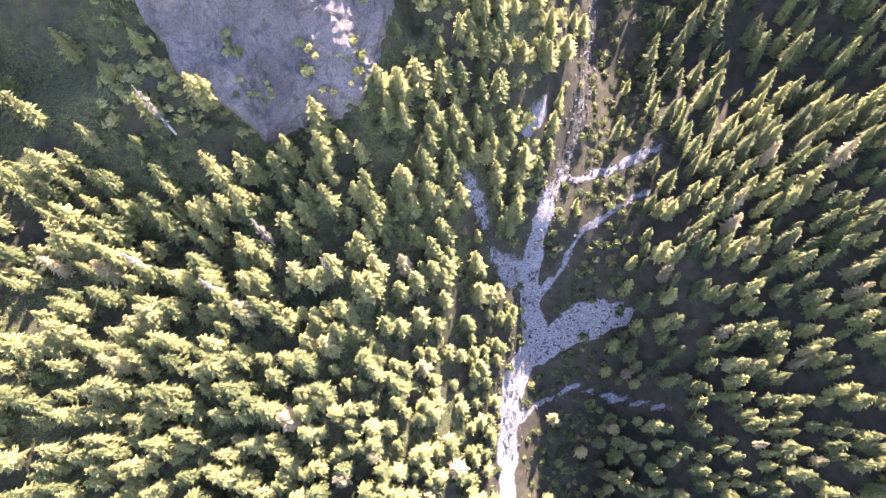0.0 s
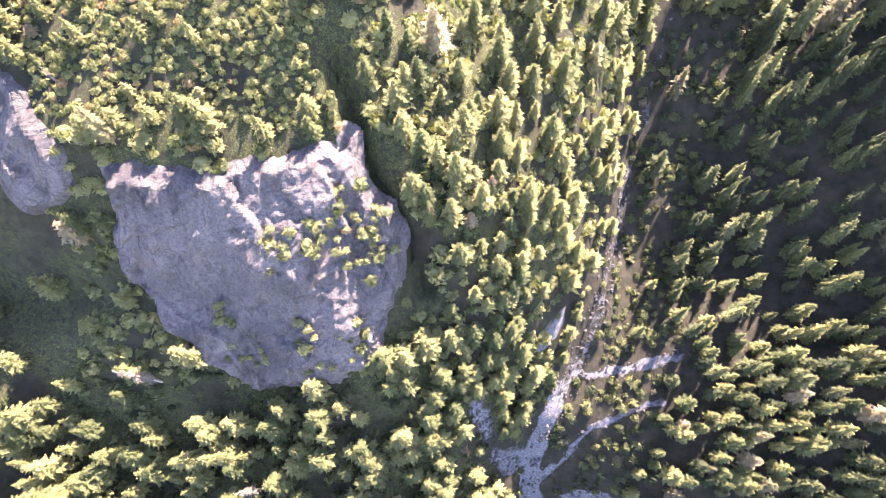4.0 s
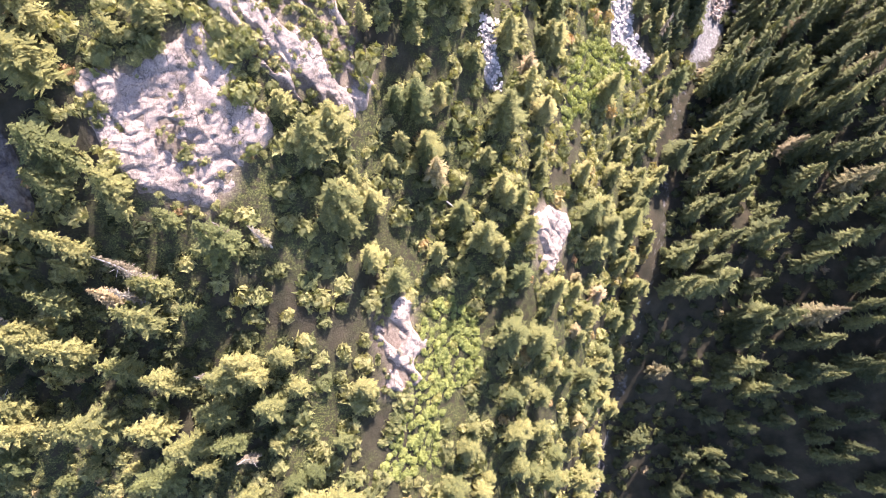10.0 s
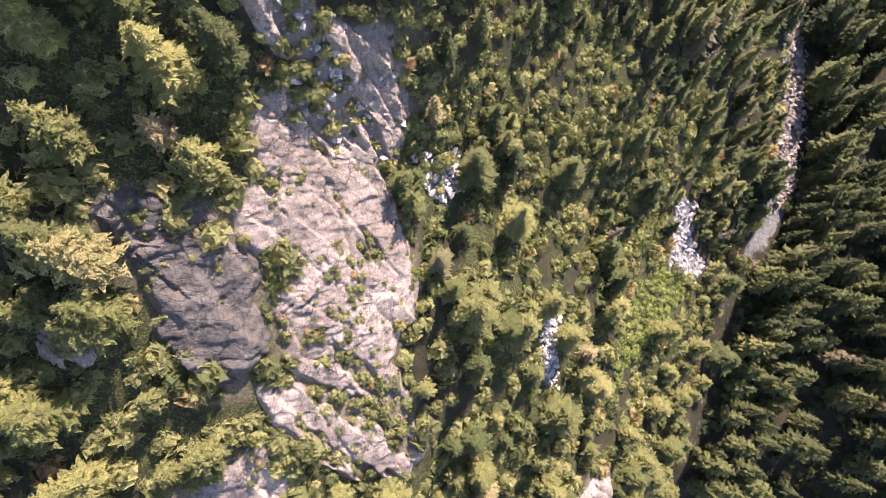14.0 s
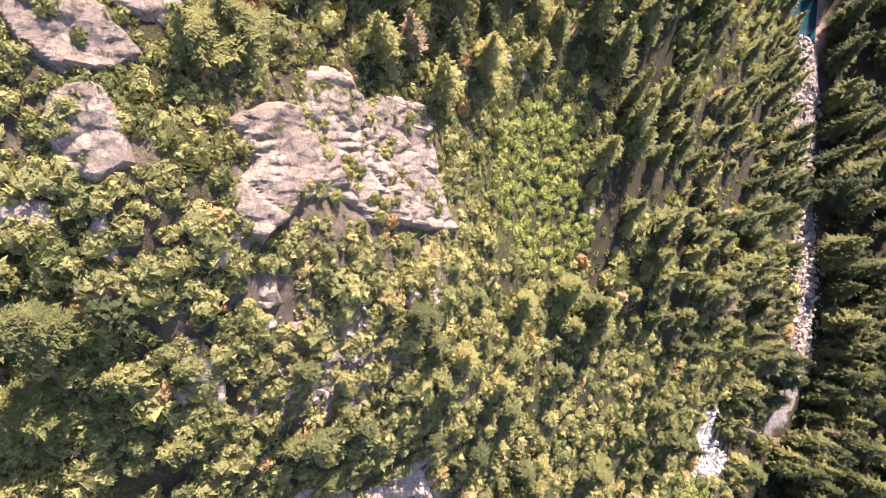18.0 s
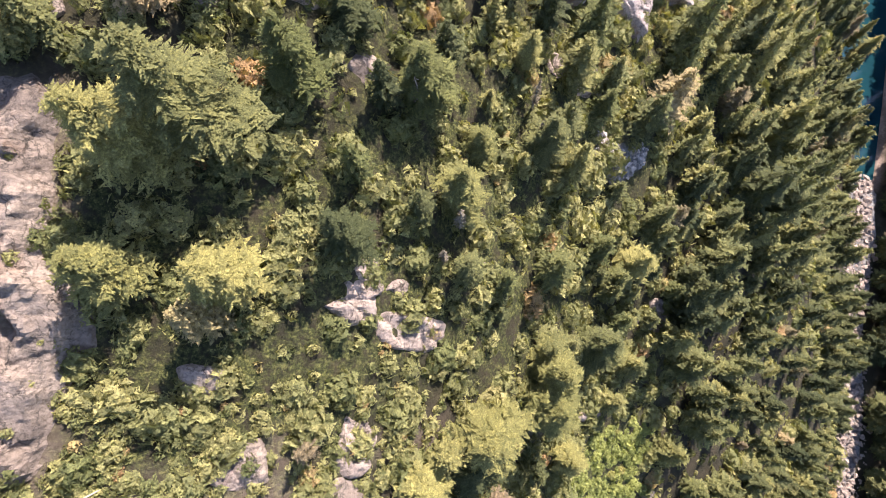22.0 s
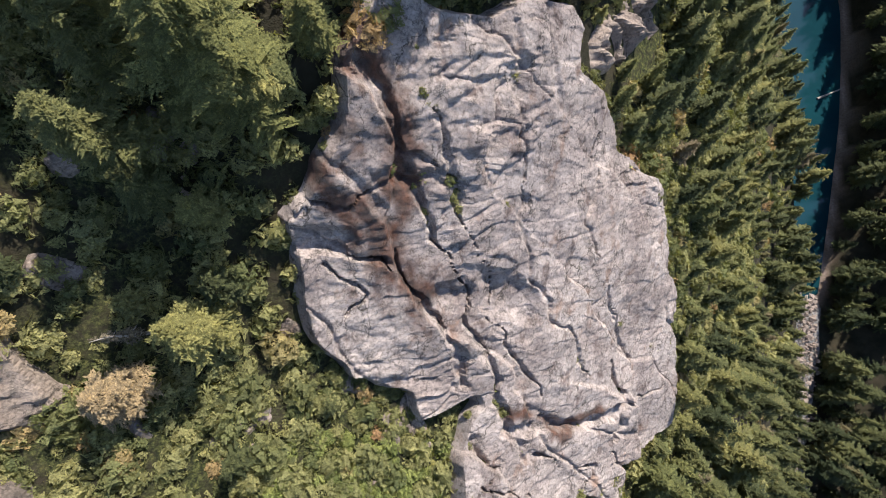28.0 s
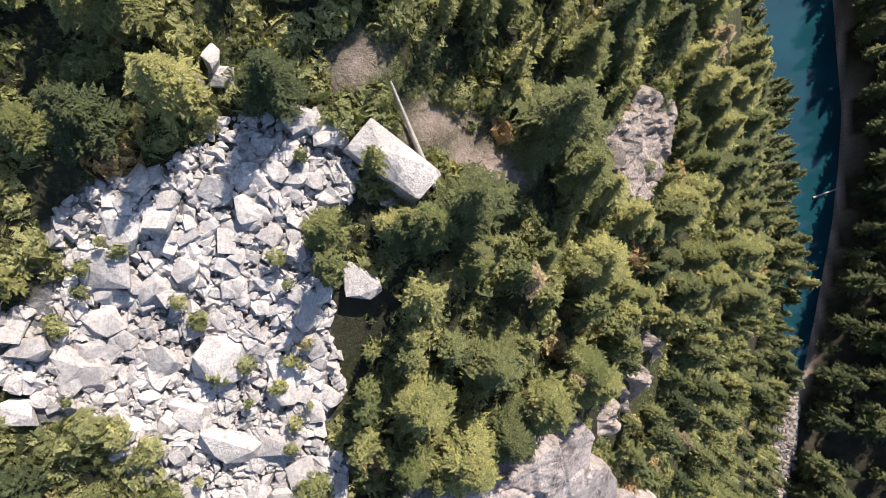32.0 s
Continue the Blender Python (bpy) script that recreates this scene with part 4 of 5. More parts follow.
def slab_shape(rng):
    """A long block with broken-off corners and an uneven back."""
    bm = bmesh.new()
    for sx in (-1, 1):
        for sy in (-1, 1):
            for sz in (-1, 1):
                c = np.array([sx * rng.uniform(0.84, 1), sy * rng.uniform(0.72, 1), sz * rng.uniform(0.62, 0.85) + 0.12 * sx])
                for k in range(3):
                    q = c.copy()
                    q[k] *= rng.uniform(0.76, 0.93)
                    bm.verts.new(q)
    for sx in (-0.35, 0.3):
        bm.verts.new((sx, rng.uniform(-0.2, 0.2), rng.uniform(0.85, 1.0)))
    bmesh.ops.convex_hull(bm, input=bm.verts)
    bmesh.ops.delete(bm, geom=[v for v in bm.verts if not v.link_faces], context="VERTS")
    bmesh.ops.triangulate(bm, faces=bm.faces)
    bm.verts.index_update()
    v, f = np.array([q.co[:] for q in bm.verts]), np.array([[q.index for q in t.verts] for t in bm.faces])
    bm.free()
    return v, f


BRNG = np.random.default_rng(23)
_big = [mesh_of("boulder", *boulder_shape(BRNG, 22, BRNG.uniform(0.6, 0.9)), TALUS) for _ in range(14)]
_small = [boulder_shape(BRNG, 11, BRNG.uniform(0.55, 0.9)) for _ in range(8)]


def boulder(x, y, length, width, turn, height=None, label="", mat_mesh=None, sink=0.25):
    hgt = height or 0.45 * (length + width) / 2
    ob = new("boulder", mat_mesh or _big[int(BRNG.integers(14))])
    m = pose(x, y, float(ground(x, y)) + hgt * (1 - 2 * sink) * 0.6, BRNG.uniform(-16, 16), BRNG.uniform(-16, 16), turn)
    ob.matrix_world = m @ Matrix.Diagonal((length / 2, width / 2, hgt * 0.75, 1))
    return tagged(ob, label or "pale angular granite boulder in the talus field", "boulder", "boulders of the talus field")


boulder(-32.7, 487.9, 6.4, 3.0, -36, 2.5, "huge pale slab-sided boulder beside the bare track", mesh_of("boulder", *slab_shape(BRNG), TALUS), 0.15)
for x, y, a, b, turn in [(-38.7, 490.3, 2.7, 2.4, 40), (-36.8, 489.5, 2.6, 2.3, 10), (-41.7, 486.0, 2.6, 1.7, 0), (-47.3, 483.3, 2.6, 2.5, 0), (-49.2, 482.2, 2.0, 3.3, -20),
                         (-50.6, 479.8, 4.0, 3.4, 10), (-41.8, 483.4, 2.1, 1.7, 0), (-38.5, 481.9, 1.5, 2.8, -10), (-50.9, 476.2, 2.8, 2.5, 30), (-52.8, 473.4, 3.2, 2.1, -40),
                         (-47.2, 473.7, 2.7, 2.6, 30), (-43.7, 474.0, 3.7, 3.6, 0), (-39.5, 472.1, 2.3, 3.2, 10), (-42.8, 467.9, 4.8, 2.4, -8), (-40.0, 468.0, 3.5, 2.5, 10)]:
    boulder(x, y, 0.88 * a, 0.88 * b, turn)
for x, y, a, b, turn in [(-45.5, 469.9, 2.4, 2.1, 0), (-39.3, 463.9, 3.0, 2.2, 30), (-34.3, 479.8, 2.8, 3.5, 15), (-55.0, 474.3, 4.0, 1.9, 15),
                         (-44.3, 493.4, 1.6, 2.2, 0), (-43.7, 492.4, 1.9, 1.7, 0), (-42.7, 478.8, 1.9, 1.8, 10), (-50.0, 477.7, 2.3, 1.4, 10), (-48.6, 485.0, 2.3, 1.1, 30),
                         (-36.4, 471.5, 2.5, 1.4, -30), (-55.4, 470.2, 2.4, 2.1, 0), (-32.6, 485.4, 1.9, 1.3, 0), (-41.1, 488.4, 1.8, 1.6, 0), (-37.9, 465.8, 2.3, 2.3, 20), (-35.6, 464.5, 2.2, 2.5, 0)]:
    boulder(x, y, 0.88 * a, 0.88 * b, turn)
_n = 0
while _n < 250:
    x, y = BRNG.uniform(-60, -31), BRNG.uniform(459, 496)
    if inside(TALUS_FIELD, np.array(x), np.array(y)) > 0.2:
        a = BRNG.uniform(0.8, 1.5) if _n > 40 else BRNG.uniform(1.4, 2.2)
        boulder(x, y, a, a * BRNG.uniform(0.6, 1.0), BRNG.uniform(0, 180), None, "", None, 0.1)
        _n += 1


def rubble(poly, count, lo, hi, label, edge=0.0, line=None, width=4.0, mat=None):
    """Loose stones strewn over an outline or along a line."""
    p = np.array(line or poly, float)
    (x0, y0), (x1, y1) = p.min(0) - 4, p.max(0) + 4
    x, y = BRNG.uniform(x0, x1, count * 12), BRNG.uniform(y0, y1, count * 12)
    ok = (along(line, x, y) < width * BRNG.uniform(0.2, 1.2, x.size)) if line else (inside(poly, x, y) + 2.0 * fbm(x / 3, y / 3, 91, 2) > edge)
    x, y = x[ok][:count], y[ok][:count]
    s = lo * (hi / lo) ** BRNG.uniform(0, 1, x.size) ** 2
    rows = np.stack([x, y, ground(x, y) + 0.25 * s, s / 2, s / 2, BRNG.uniform(0, 6.28, x.size)], 1)
    ob = new("loose_stones", scatter(_small, rows, mat or TALUS, "loose_stones", 0 * x))
    return tagged(ob, label, "stones", kind="stuff")


# ---- trees and shrubs ----
RNG = np.random.default_rng(7)


def sprays(p, along_v, side_v, n):
    """Pointed sprays of foliage from centres and half axes."""
    v = np.stack([p - along_v * 0.7 + side_v, p - along_v * 0.7 - side_v, p + along_v * 1.1], 1)
    return v.reshape(-1, 3), np.arange(3 * n).reshape(n, 3)


def conifer_crown(rng, levels, branches, leaflets, radius=0.13, low=0.10, ragged=0.25, pairs=2, core=0.72):
    """A crown one metre high: whorls of drooping branches set with sprays on both sides."""
    P, A, S = [], [], []
    for lv in range(levels):
        q = (lv + rng.uniform(-0.3, 0.3)) / (levels - 1)
        z = low + (0.985 - low) * min(max(q, 0), 1) ** 0.9
        r = radius * (1 - z + 0.02) ** 0.55 / (1 - low) ** 0.55 * (1 if q > 0.12 else 0.75)
        nb = max(4, int(branches * (0.6 + 0.4 * (1 - q))))
        for b in range(nb):
            az = 2 * math.pi * (b + rng.uniform(-0.35, 0.35)) / nb + lv * 1.3
            rr = r * rng.uniform(1 - 1.6 * ragged, 1 + ragged)
            out = np.array([math.cos(az), math.sin(az), 0])
            side = np.array([-math.sin(az), math.cos(az), 0])
            for k in range(leaflets):
                u = (k + 0.7) / leaflets
                w = rr * (0.72 - 0.3 * u) * (6.6 if pairs == 2 else 4.3) / (leaflets + 2.5)
                c = out * rr * u * 0.88 + np.array([0, 0, z - 0.32 * rr * u * u + rng.normal(0, 0.006)])
                for sgn in ((-1, 1) if pairs == 2 else (rng.choice((-1, 1)),)):
                    d = out * 0.75 + side * sgn * (0.75 if pairs == 2 else 0.25) + np.array([0, 0, -0.22 + rng.normal(0, 0.18)])
                    d /= np.linalg.norm(d)
                    t = np.cross(d, np.array([rng.normal(0, 0.35), rng.normal(0, 0.35), 1.0]))
                    t /= np.linalg.norm(t)
                    P.append(c + side * sgn * w * (0.45 if pairs == 2 else 0.1) + np.array([rng.normal(0, 0.06), rng.normal(0, 0.06), 0]) * rr)
                    A.append(d * w * (0.8 if pairs == 2 else 0.9))
                    S.append(t * w * (0.5 if pairs == 2 else 0.72))
    for k in range(4):
        P.append(np.array([0, 0, 0.965]))
        a = k * math.pi / 2
        A.append(np.array([0, 0, 0.035]))
        S.append(np.array([math.cos(a), math.sin(a), 0]) * radius * 0.12)
    v, f = sprays(np.array(P), np.array(A), np.array(S), len(P))
    # the dense inside of the crown
    sides, rings = (9, 7) if pairs == 2 else (7, 5)
    z = np.linspace(low, 0.95, rings)
    r = radius * core * ((1 - z + 0.03) / (1 - low)) ** 0.62
    a = np.arange(sides) * 2 * math.pi / sides
    rr = r[:, None] * rng.uniform(0.72, 1.2, (rings, sides))
    body = np.stack([rr * np.cos(a), rr * np.sin(a), z[:, None] + rng.normal(0, 0.015, (rings, sides)) - 0.25 * rr], -1).reshape(-1, 3)
    quads = np.array([(i * sides + q, i * sides + (q + 1) % sides, (i + 1) * sides + (q + 1) % sides, (i + 1) * sides + q) for i in range(rings - 1) for q in range(sides)]) + len(v)
    tris = np.concatenate([quads[:, [0, 1, 2]], quads[:, [0, 2, 3]]])
    return np.concatenate([v, body]), np.concatenate([f, tris])


def trunk_shape(sides, radius=0.013, top=0.93, rings=4):
    z = np.linspace(-0.04, top, rings)
    r = radius * (1 - z / (top + 0.05)) + radius * 0.12
    a = np.arange(sides) * 2 * math.pi / sides
    v = np.stack([np.outer(r, np.cos(a)), np.outer(r, np.sin(a)), np.repeat(z[:, None], sides, 1)], -1).reshape(-1, 3)
    f = [(i * sides + k, i * sides + (k + 1) % sides, (i + 1) * sides + (k + 1) % sides, (i + 1) * sides + k) for i in range(rings - 1) for k in range(sides)]
    return v, np.array(f)


def shrub_shape(rng, n, flat=0.75):
    """A mound of leaf clumps, uneven, with gaps; one metre in radius."""
    d = rng.normal(size=(n, 3))
    d[:, 2] = np.abs(d[:, 2]) * 0.9
    d /= np.linalg.norm(d, axis=1)[:, None]
    lobes = rng.normal(size=(5, 3))
    lobes /= np.linalg.norm(lobes, axis=1)[:, None]
    r = 0.62 + 0.38 * np.max(d @ lobes.T, 1).clip(0) ** 2
    r *= rng.uniform(0.55, 1.08, n) ** 0.6
    p = d * r[:, None]
    p[:, 2] *= flat
    nrm = d + rng.normal(0, 0.55, (n, 3))
    a = np.cross(nrm, rng.normal(size=(n, 3)))
    a /= np.linalg.norm(a, axis=1)[:, None]
    s = np.cross(nrm / np.linalg.norm(nrm, axis=1)[:, None], a)
    w = rng.uniform(0.6, 1.3, n)[:, None] * 2.1 / math.sqrt(n)
    v, f = sprays(p, a * w * 1.2, s * w * 0.8, n)
    if n < 20:
        return v, f
    t = np.arange(6) * math.pi / 3
    ring = [np.stack([q * np.cos(t + q), q * np.sin(t + q), np.full(6, h * flat)], 1) * rng.uniform(0.8, 1.15, (6, 1)) for q, h in ((0.66, 0.0), (0.58, 0.36), (0.26, 0.6))]
    body = np.concatenate(ring)
    tris = np.array([x for i in (0, 6) for q in range(6) for x in ((i + q, i + (q + 1) % 6, i + 6 + q), (i + (q + 1) % 6, i + 6 + (q + 1) % 6, i + 6 + q))] + [(12, 13, 14), (12, 14, 15), (12, 15, 16), (12, 16, 17)]) + len(v)
    return np.concatenate([v, body]), np.concatenate([f, tris])


def jittered(x0, x1, y0, y1, gap, rng):
    xs, ys = np.meshgrid(np.arange(x0, x1, gap), np.arange(y0, y1, gap))
    xs = xs + (np.arange(xs.shape[0]) % 2)[:, None] * gap / 2
    keep = rng.uniform(size=xs.size) > 0.1
    return (xs.ravel() + rng.uniform(-0.75, 0.75, xs.size) * gap)[keep], (ys.ravel() + rng.uniform(-0.75, 0.75, xs.size) * gap)[keep]


def openness(x, y, margin=0.0):
    """Positive where trees may stand: off the rocks, the creek, the lake and the clearings."""
    free = np.full(x.shape, 99.0)
    for poly in ROCKS:
        free = np.minimum(free, -inside(poly, x, y))
    d, w = creek_bed(x, y)
    free = np.minimum(free, d - w)
    free = np.minimum(free, along(CREVICE, x, y) - 4.5)
    for line in GULLIES:
        free = np.minimum(free, along(line, x, y) - 4)
    for poly in (FAN, BANK, BANK_UP, LAKE, DIRT):
        free = np.minimum(free, -inside(poly, x, y))
    return free


# forest of the lower valley and of the far bank
FOOT = [(-135, 150), (-100, 140), (-92, 122), (-78, 104), (-60, 95), (-34, 95), (-20, 103), (-22, 92), (-60, 88), (-100, 86), (-140, 92)]   # the shaded foot of the cliff
_tx, _ty = jittered(-155, 185, -50, 640, 6.3, RNG)
_ax, _ay = jittered(24, 118, 296, 600, 5.2, RNG)
_in = _ax > np.interp(_ay, [300, 330, 440, 640], [92, 100, 120, 120]) - 62
_ax, _ay = _ax[_in], _ay[_in]
GROVE = [(-100, 188), (-60, 197), (-46, 184), (-38, 184), (-26, 200), (-28, 226), (-60, 232), (-100, 230)]      # taller trees with dark gaps between
_bx, _by = jittered(-4, 72, 334, 428, 3.9, RNG)
_in = (_bx < np.interp(_by, [300, 330, 440, 640], [92, 100, 120, 120]) - 62) & (_bx > 8 + 8 * fbm(_bx / 15, _by / 15, 48, 2)) & (inside(DOME, _bx, _by) < -3)
_gx, _gy = [np.concatenate(q) for q in zip(jittered(-14, 18, 86, 150, 4.6, RNG), jittered(-120, 12, -20, 88, 7.5, RNG), jittered(48, 185, -50, 210, 8.0, RNG), jittered(86, 135, 268, 330, 6.0, RNG))]
_tx, _ty = np.concatenate([_tx, _ax, _bx[_in], _gx]), np.concatenate([_ty, _ay, _by[_in], _gy])
_open = openness(_tx, _ty)
_left = np.interp(_ty, [-50, 54, 114, 172, 230, 300, 330, 440, 640], [-5, 24, 40, 55, 66, 92, 100, 120, 120]) - _tx
for poly in (BRUSH_UP, BRUSH_LOW, BRUSH_SIDE):
    _open = np.minimum(_open, -4.5 - inside(poly, _tx, _ty))
_keep = (_open > 1.5) & ((_tx > -106) | (_ty < 230)) & (_ty < 640) & ((_ty < 300) | (_left < 62) | ((_ty > 333) & (_ty < 429) & (_tx > 2))) & ((_ty < 430) | (_tx > 30))
_keep &= ~((inside(FOOT, _tx, _ty) > 0) & (RNG.uniform(size=_tx.size) < 0.8))
_keep &= ~((_left < 0) & (_left > np.interp(_ty, [100, 160], [-34, -26])) & (_ty < 260) & (_ty < 225) & (RNG.uniform(size=_tx.size) < 0.86))      # brushy shaded flats by the creek
_keep &= ~((_left > 30) & (_ty > 195) & (inside(GROVE, _tx, _ty) < 0) & (RNG.uniform(size=_tx.size) < 0.38))
_keep &= ~((_left < -26) & (RNG.uniform(size=_tx.size) < np.where(_ty > 210, 0.5, 0.38)) & (_ty > 130) & (_ty < 430))
_keep &= ~((_left > 8) & (_ty > 300) & (fbm(_tx / 9, _ty / 14, 45, 3) < -0.14))
_keep &= ~((np.abs(_left - 26) < 9) & (_ty < 110) & (RNG.uniform(size=_tx.size) < 0.15))
_tx, _ty, _left = _tx[_keep], _ty[_keep], _left[_keep]
_h = np.where(_left < 0, np.where(_ty < 200, RNG.uniform(10, 19, _tx.size), RNG.uniform(12, 24, _tx.size)), RNG.uniform(11, 25, _tx.size))
_h = np.where((_left > 0) & (_ty > 110), 5.5 + 9.5 * RNG.uniform(0, 1, _tx.size) ** 1.2, _h)
_h = np.where((_left > 0) & (_ty > 320), np.where(_left < 34, RNG.uniform(6, 16, _tx.size), np.where(_ty > 400, RNG.uniform(8, 19, _tx.size), 5 + 13 * RNG.uniform(0, 1, _tx.size) ** 1.3)), _h)
_h = np.where((_left > 0) & (_left < 110) & (_ty > 300), (4.5 + 10 * np.clip(0.45 + 1.6 * fbm(_tx / 13, _ty / 13, 47, 3), 0, 1)) * RNG.uniform(0.75, 1.25, _tx.size), _h)
_h = np.where(inside(BRUSH_UP, _tx, _ty) > -3, 4.5, _h)
SCRUB = [(-96, 150), (-28, 150), (-36, 180), (-60, 194), (-96, 186)]
_h = np.where(inside(SCRUB, _tx, _ty) > 0, 3 + 5 * RNG.uniform(0, 1, _tx.size) ** 2, _h)
_h = np.where(inside(GROVE, _tx, _ty) > 0, RNG.uniform(9, 19, _tx.size), _h)
_h = np.where((_left > 0) & (_ty < 110), RNG.uniform(9, 19, _tx.size), _h)
_w = np.where(_ty < 140, _h * RNG.uniform(0.95, 1.35, _tx.size) + RNG.uniform(1.5, 4, _tx.size), _h * RNG.uniform(0.9, 1.4, _tx.size) + RNG.uniform(1, 6, _tx.size))
_w = np.where((_left < 0) & (_ty < 330), 0.95, np.where((_ty > 100) & (_ty < 300), 1.3, 1.12)) * _w
_w = np.where(inside(GROVE, _tx, _ty) > 0, 0.72, 1.0) * _w
_far_shapes = [conifer_crown(RNG, 10, 11, 5, RNG.uniform(0.15, 0.18), 0.12, 0.2, 1, 0.5) for _ in range(6)]
_rows = np.stack([_tx, _ty, ground(_tx, _ty) - 0.3, _w, _h, RNG.uniform(0, 6.28, _tx.size)], 1)
forest = tagged(new("forest"), "dense yellow-green conifer forest on the valley sides", "forest", kind="stuff")
old_forest = tagged(new("spruce_forest"), "tall dark spruces on the slope across the creek", "forest", kind="stuff")
bank_trees = tagged(new("bank_conifers"), "dark clustered conifers on the steep bank above the lake", "trees", kind="stuff")
# bank trees mostly take the dark foliage, partly to imitate shade
_bank = (_left > -6) & (_left < 110) & (_ty > 300) & (RNG.uniform(size=_tx.size) < 0.92)
_young = (_left <= -6) & (_ty < 150) & (RNG.uniform(size=_tx.size) < 0.5)
_lean_shapes = [conifer_crown(RNG, 9, 10, 4, RNG.uniform(0.14, 0.18), 0.1, 0.28, 1, 0.5) for _ in range(6)]
for _who, _rws, _mt in ((forest, _rows[(_left > -6) & ~_bank | _young], NEEDLES), (old_forest, _rows[(_left <= -6) & ~_young], SPRUCE_AND_SHADE), (bank_trees, _rows[_bank], SPRUCE_AND_SHADE)):
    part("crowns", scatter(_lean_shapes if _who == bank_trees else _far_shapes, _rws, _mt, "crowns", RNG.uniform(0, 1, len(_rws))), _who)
    part("trunks", scatter([trunk_shape(3, 0.016, 0.9, 2)], _rws, BARK, "trunks", RNG.uniform(0, 1, len(_rws))), _who)

# single conifers of the upper slope, each a thing: first the ones that stand out, then the rest
STAND_A = [(-45.9, 490.7, 8.0), (-40.2, 491.6, 7.0), (-29.9, 470.9, 8.5), (-36.7, 483.1, 4.0), (-19.7, 492.8, 12.0), (-17.1, 489.4, 11.0), (-8.9, 487.3, 9.0), (-23.9, 473.9, 8.0), (-11.2, 480.0, 8.0),
           (-14.7, 472.2, 8.0), (-50.8, 488.3, 6.0), (-43.7, 438.2, 9.5), (-38.0, 455.2, 9.0), (-39.9, 457.7, 8.0), (-34.3, 459.1, 7.0), (-48.6, 433.7, 7.0), (-45.7, 448.1, 7.0), (-43.0, 447.2, 6.0), (-50.5, 459.0, 9.0), (-46.0, 456.0, 10.0), (-42.0, 461.0, 7.0)]
STAND_B = [(-39.1, 390.8, 12.0), (-34.2, 395.6, 8.0), (-25.8, 398.1, 8.0), (-30.9, 384.7, 8.0), (-22.9, 390.3, 8.0), (-37.3, 381.2, 9.0), (-14.5, 397.5, 8.0), (-0.4, 389.0, 10.0), (-42.7, 389.2, 9.0), (-12.3, 377.8, 7.0), (-21.1, 395.2, 6.0),
           (-35.8, 404.8, 8.0), (-38.8, 401.7, 7.0), (-43.0, 398.5, 7.0), (-43.9, 381.2, 7.0), (-31.3, 401.2, 6.0), (-1.4, 377.2, 7.0), (-30.5, 408.6, 10.0), (-24.0, 411.7, 9.0), (-17.0, 405.0, 7.0), (-40.0, 412.0, 8.0), (-47.0, 410.0, 9.0)]
STAND_C = [(-36.1, 359.0, 12.0), (-19.3, 369.9, 12.0), (-12.8, 371.7, 12.0), (-5.9, 377.7, 13.0), (24.6, 364.9, 8.0), (-38.5, 362.6, 9.0), (-24.8, 365.6, 8.0), (-20.5, 366.0, 8.0), (-9.3, 364.9, 9.0), (-36.5, 354.0, 7.0), (-31.9, 352.8, 7.0),
           (-30.0, 355.1, 7.0), (-2.8, 337.7, 8.0), (5.7, 340.6, 9.0), (-26.8, 337.8, 6.0), (-17.1, 334.9, 7.0), (26.4, 347.1, 7.0), (-12.1, 375.6, 12.0), (-31.8, 344.6, 6.0), (-37.6, 340.3, 7.0), (-42.0, 333.0, 9.0), (-46.0, 327.0, 10.0)]
STAND_D = [(-57.7, 247.6, 14.0), (-61.2, 250.5, 13.0), (-54.1, 240.4, 12.0), (-52.3, 234.7, 10.0), (-50.8, 275.6, 12.0), (-58.6, 263.1, 14.0), (-40.0, 290.1, 12.0), (-3.5, 302.6, 12.0), (4.3, 295.5, 14.0), (3.5, 276.5, 9.0), (-9.5, 286.2, 9.0), (49.1, 277.6, 14.0),
           (56.8, 245.1, 18.0), (47.0, 239.5, 15.0), (-0.5, 248.2, 11.0), (6.3, 237.5, 10.0), (15.3, 307.6, 12.0), (32.3, 282.5, 11.0), (27.4, 264.3, 11.0), (78.7, 270.7, 16.0), (-7.5, 282.4, 9.0), (-21.4, 241.6, 7.0), (-46.0, 292.0, 11.0), (-53.0, 283.0, 12.0)]
STAND_A += [(-45.6, 315.2, 9), (-39.8, 315.3, 11), (-46.4, 308.9, 13), (-43.2, 306.3, 9), (-35.7, 306.7, 11), (-41.4, 302.2, 13), (-50.2, 302, 9), (-29.7, 318.6, 11), (-26.4, 485.6, 11.0), (-40.2, 455.2, 16.5), (-45.0, 458.5, 13.0), (-47.5, 451.0, 11.0), (-30.5, 466.5, 7.0), (-26.2, 466.8, 9.0), (-22.2, 468.0, 8.0), (-18.6, 470.2, 10.0), (-13.6, 471.5, 9.0)]
STAND = [q for q in STAND_A + STAND_B + STAND_C + STAND_D if max(float(inside(p, q[0], q[1])) for p in ROCKS[2:18]) < (-2.6 if q[1] < 376 else -1.2)]
_cx, _cy = jittered(-68, 44, 300, 520, 4.2, RNG)
_open = openness(_cx, _cy) + 1.2 * fbm(_cx / 6, _cy / 6, 41, 2)
_left = np.interp(_cy, [300, 330, 440, 640], [92, 100, 120, 120]) - _cx
_keep = (_open > np.where(_cy < 376, 2.8, 1.7)) & (inside(DIRT, _cx, _cy) < -3.2) & (_left >= 62) & ((_cy > 455) | (RNG.uniform(size=_cx.size) < 0.45 + 1.3 * fbm(_cx / 10, _cy / 10, 58, 3) + 0.25 * (_cx > -30) * (_cy > 366)))
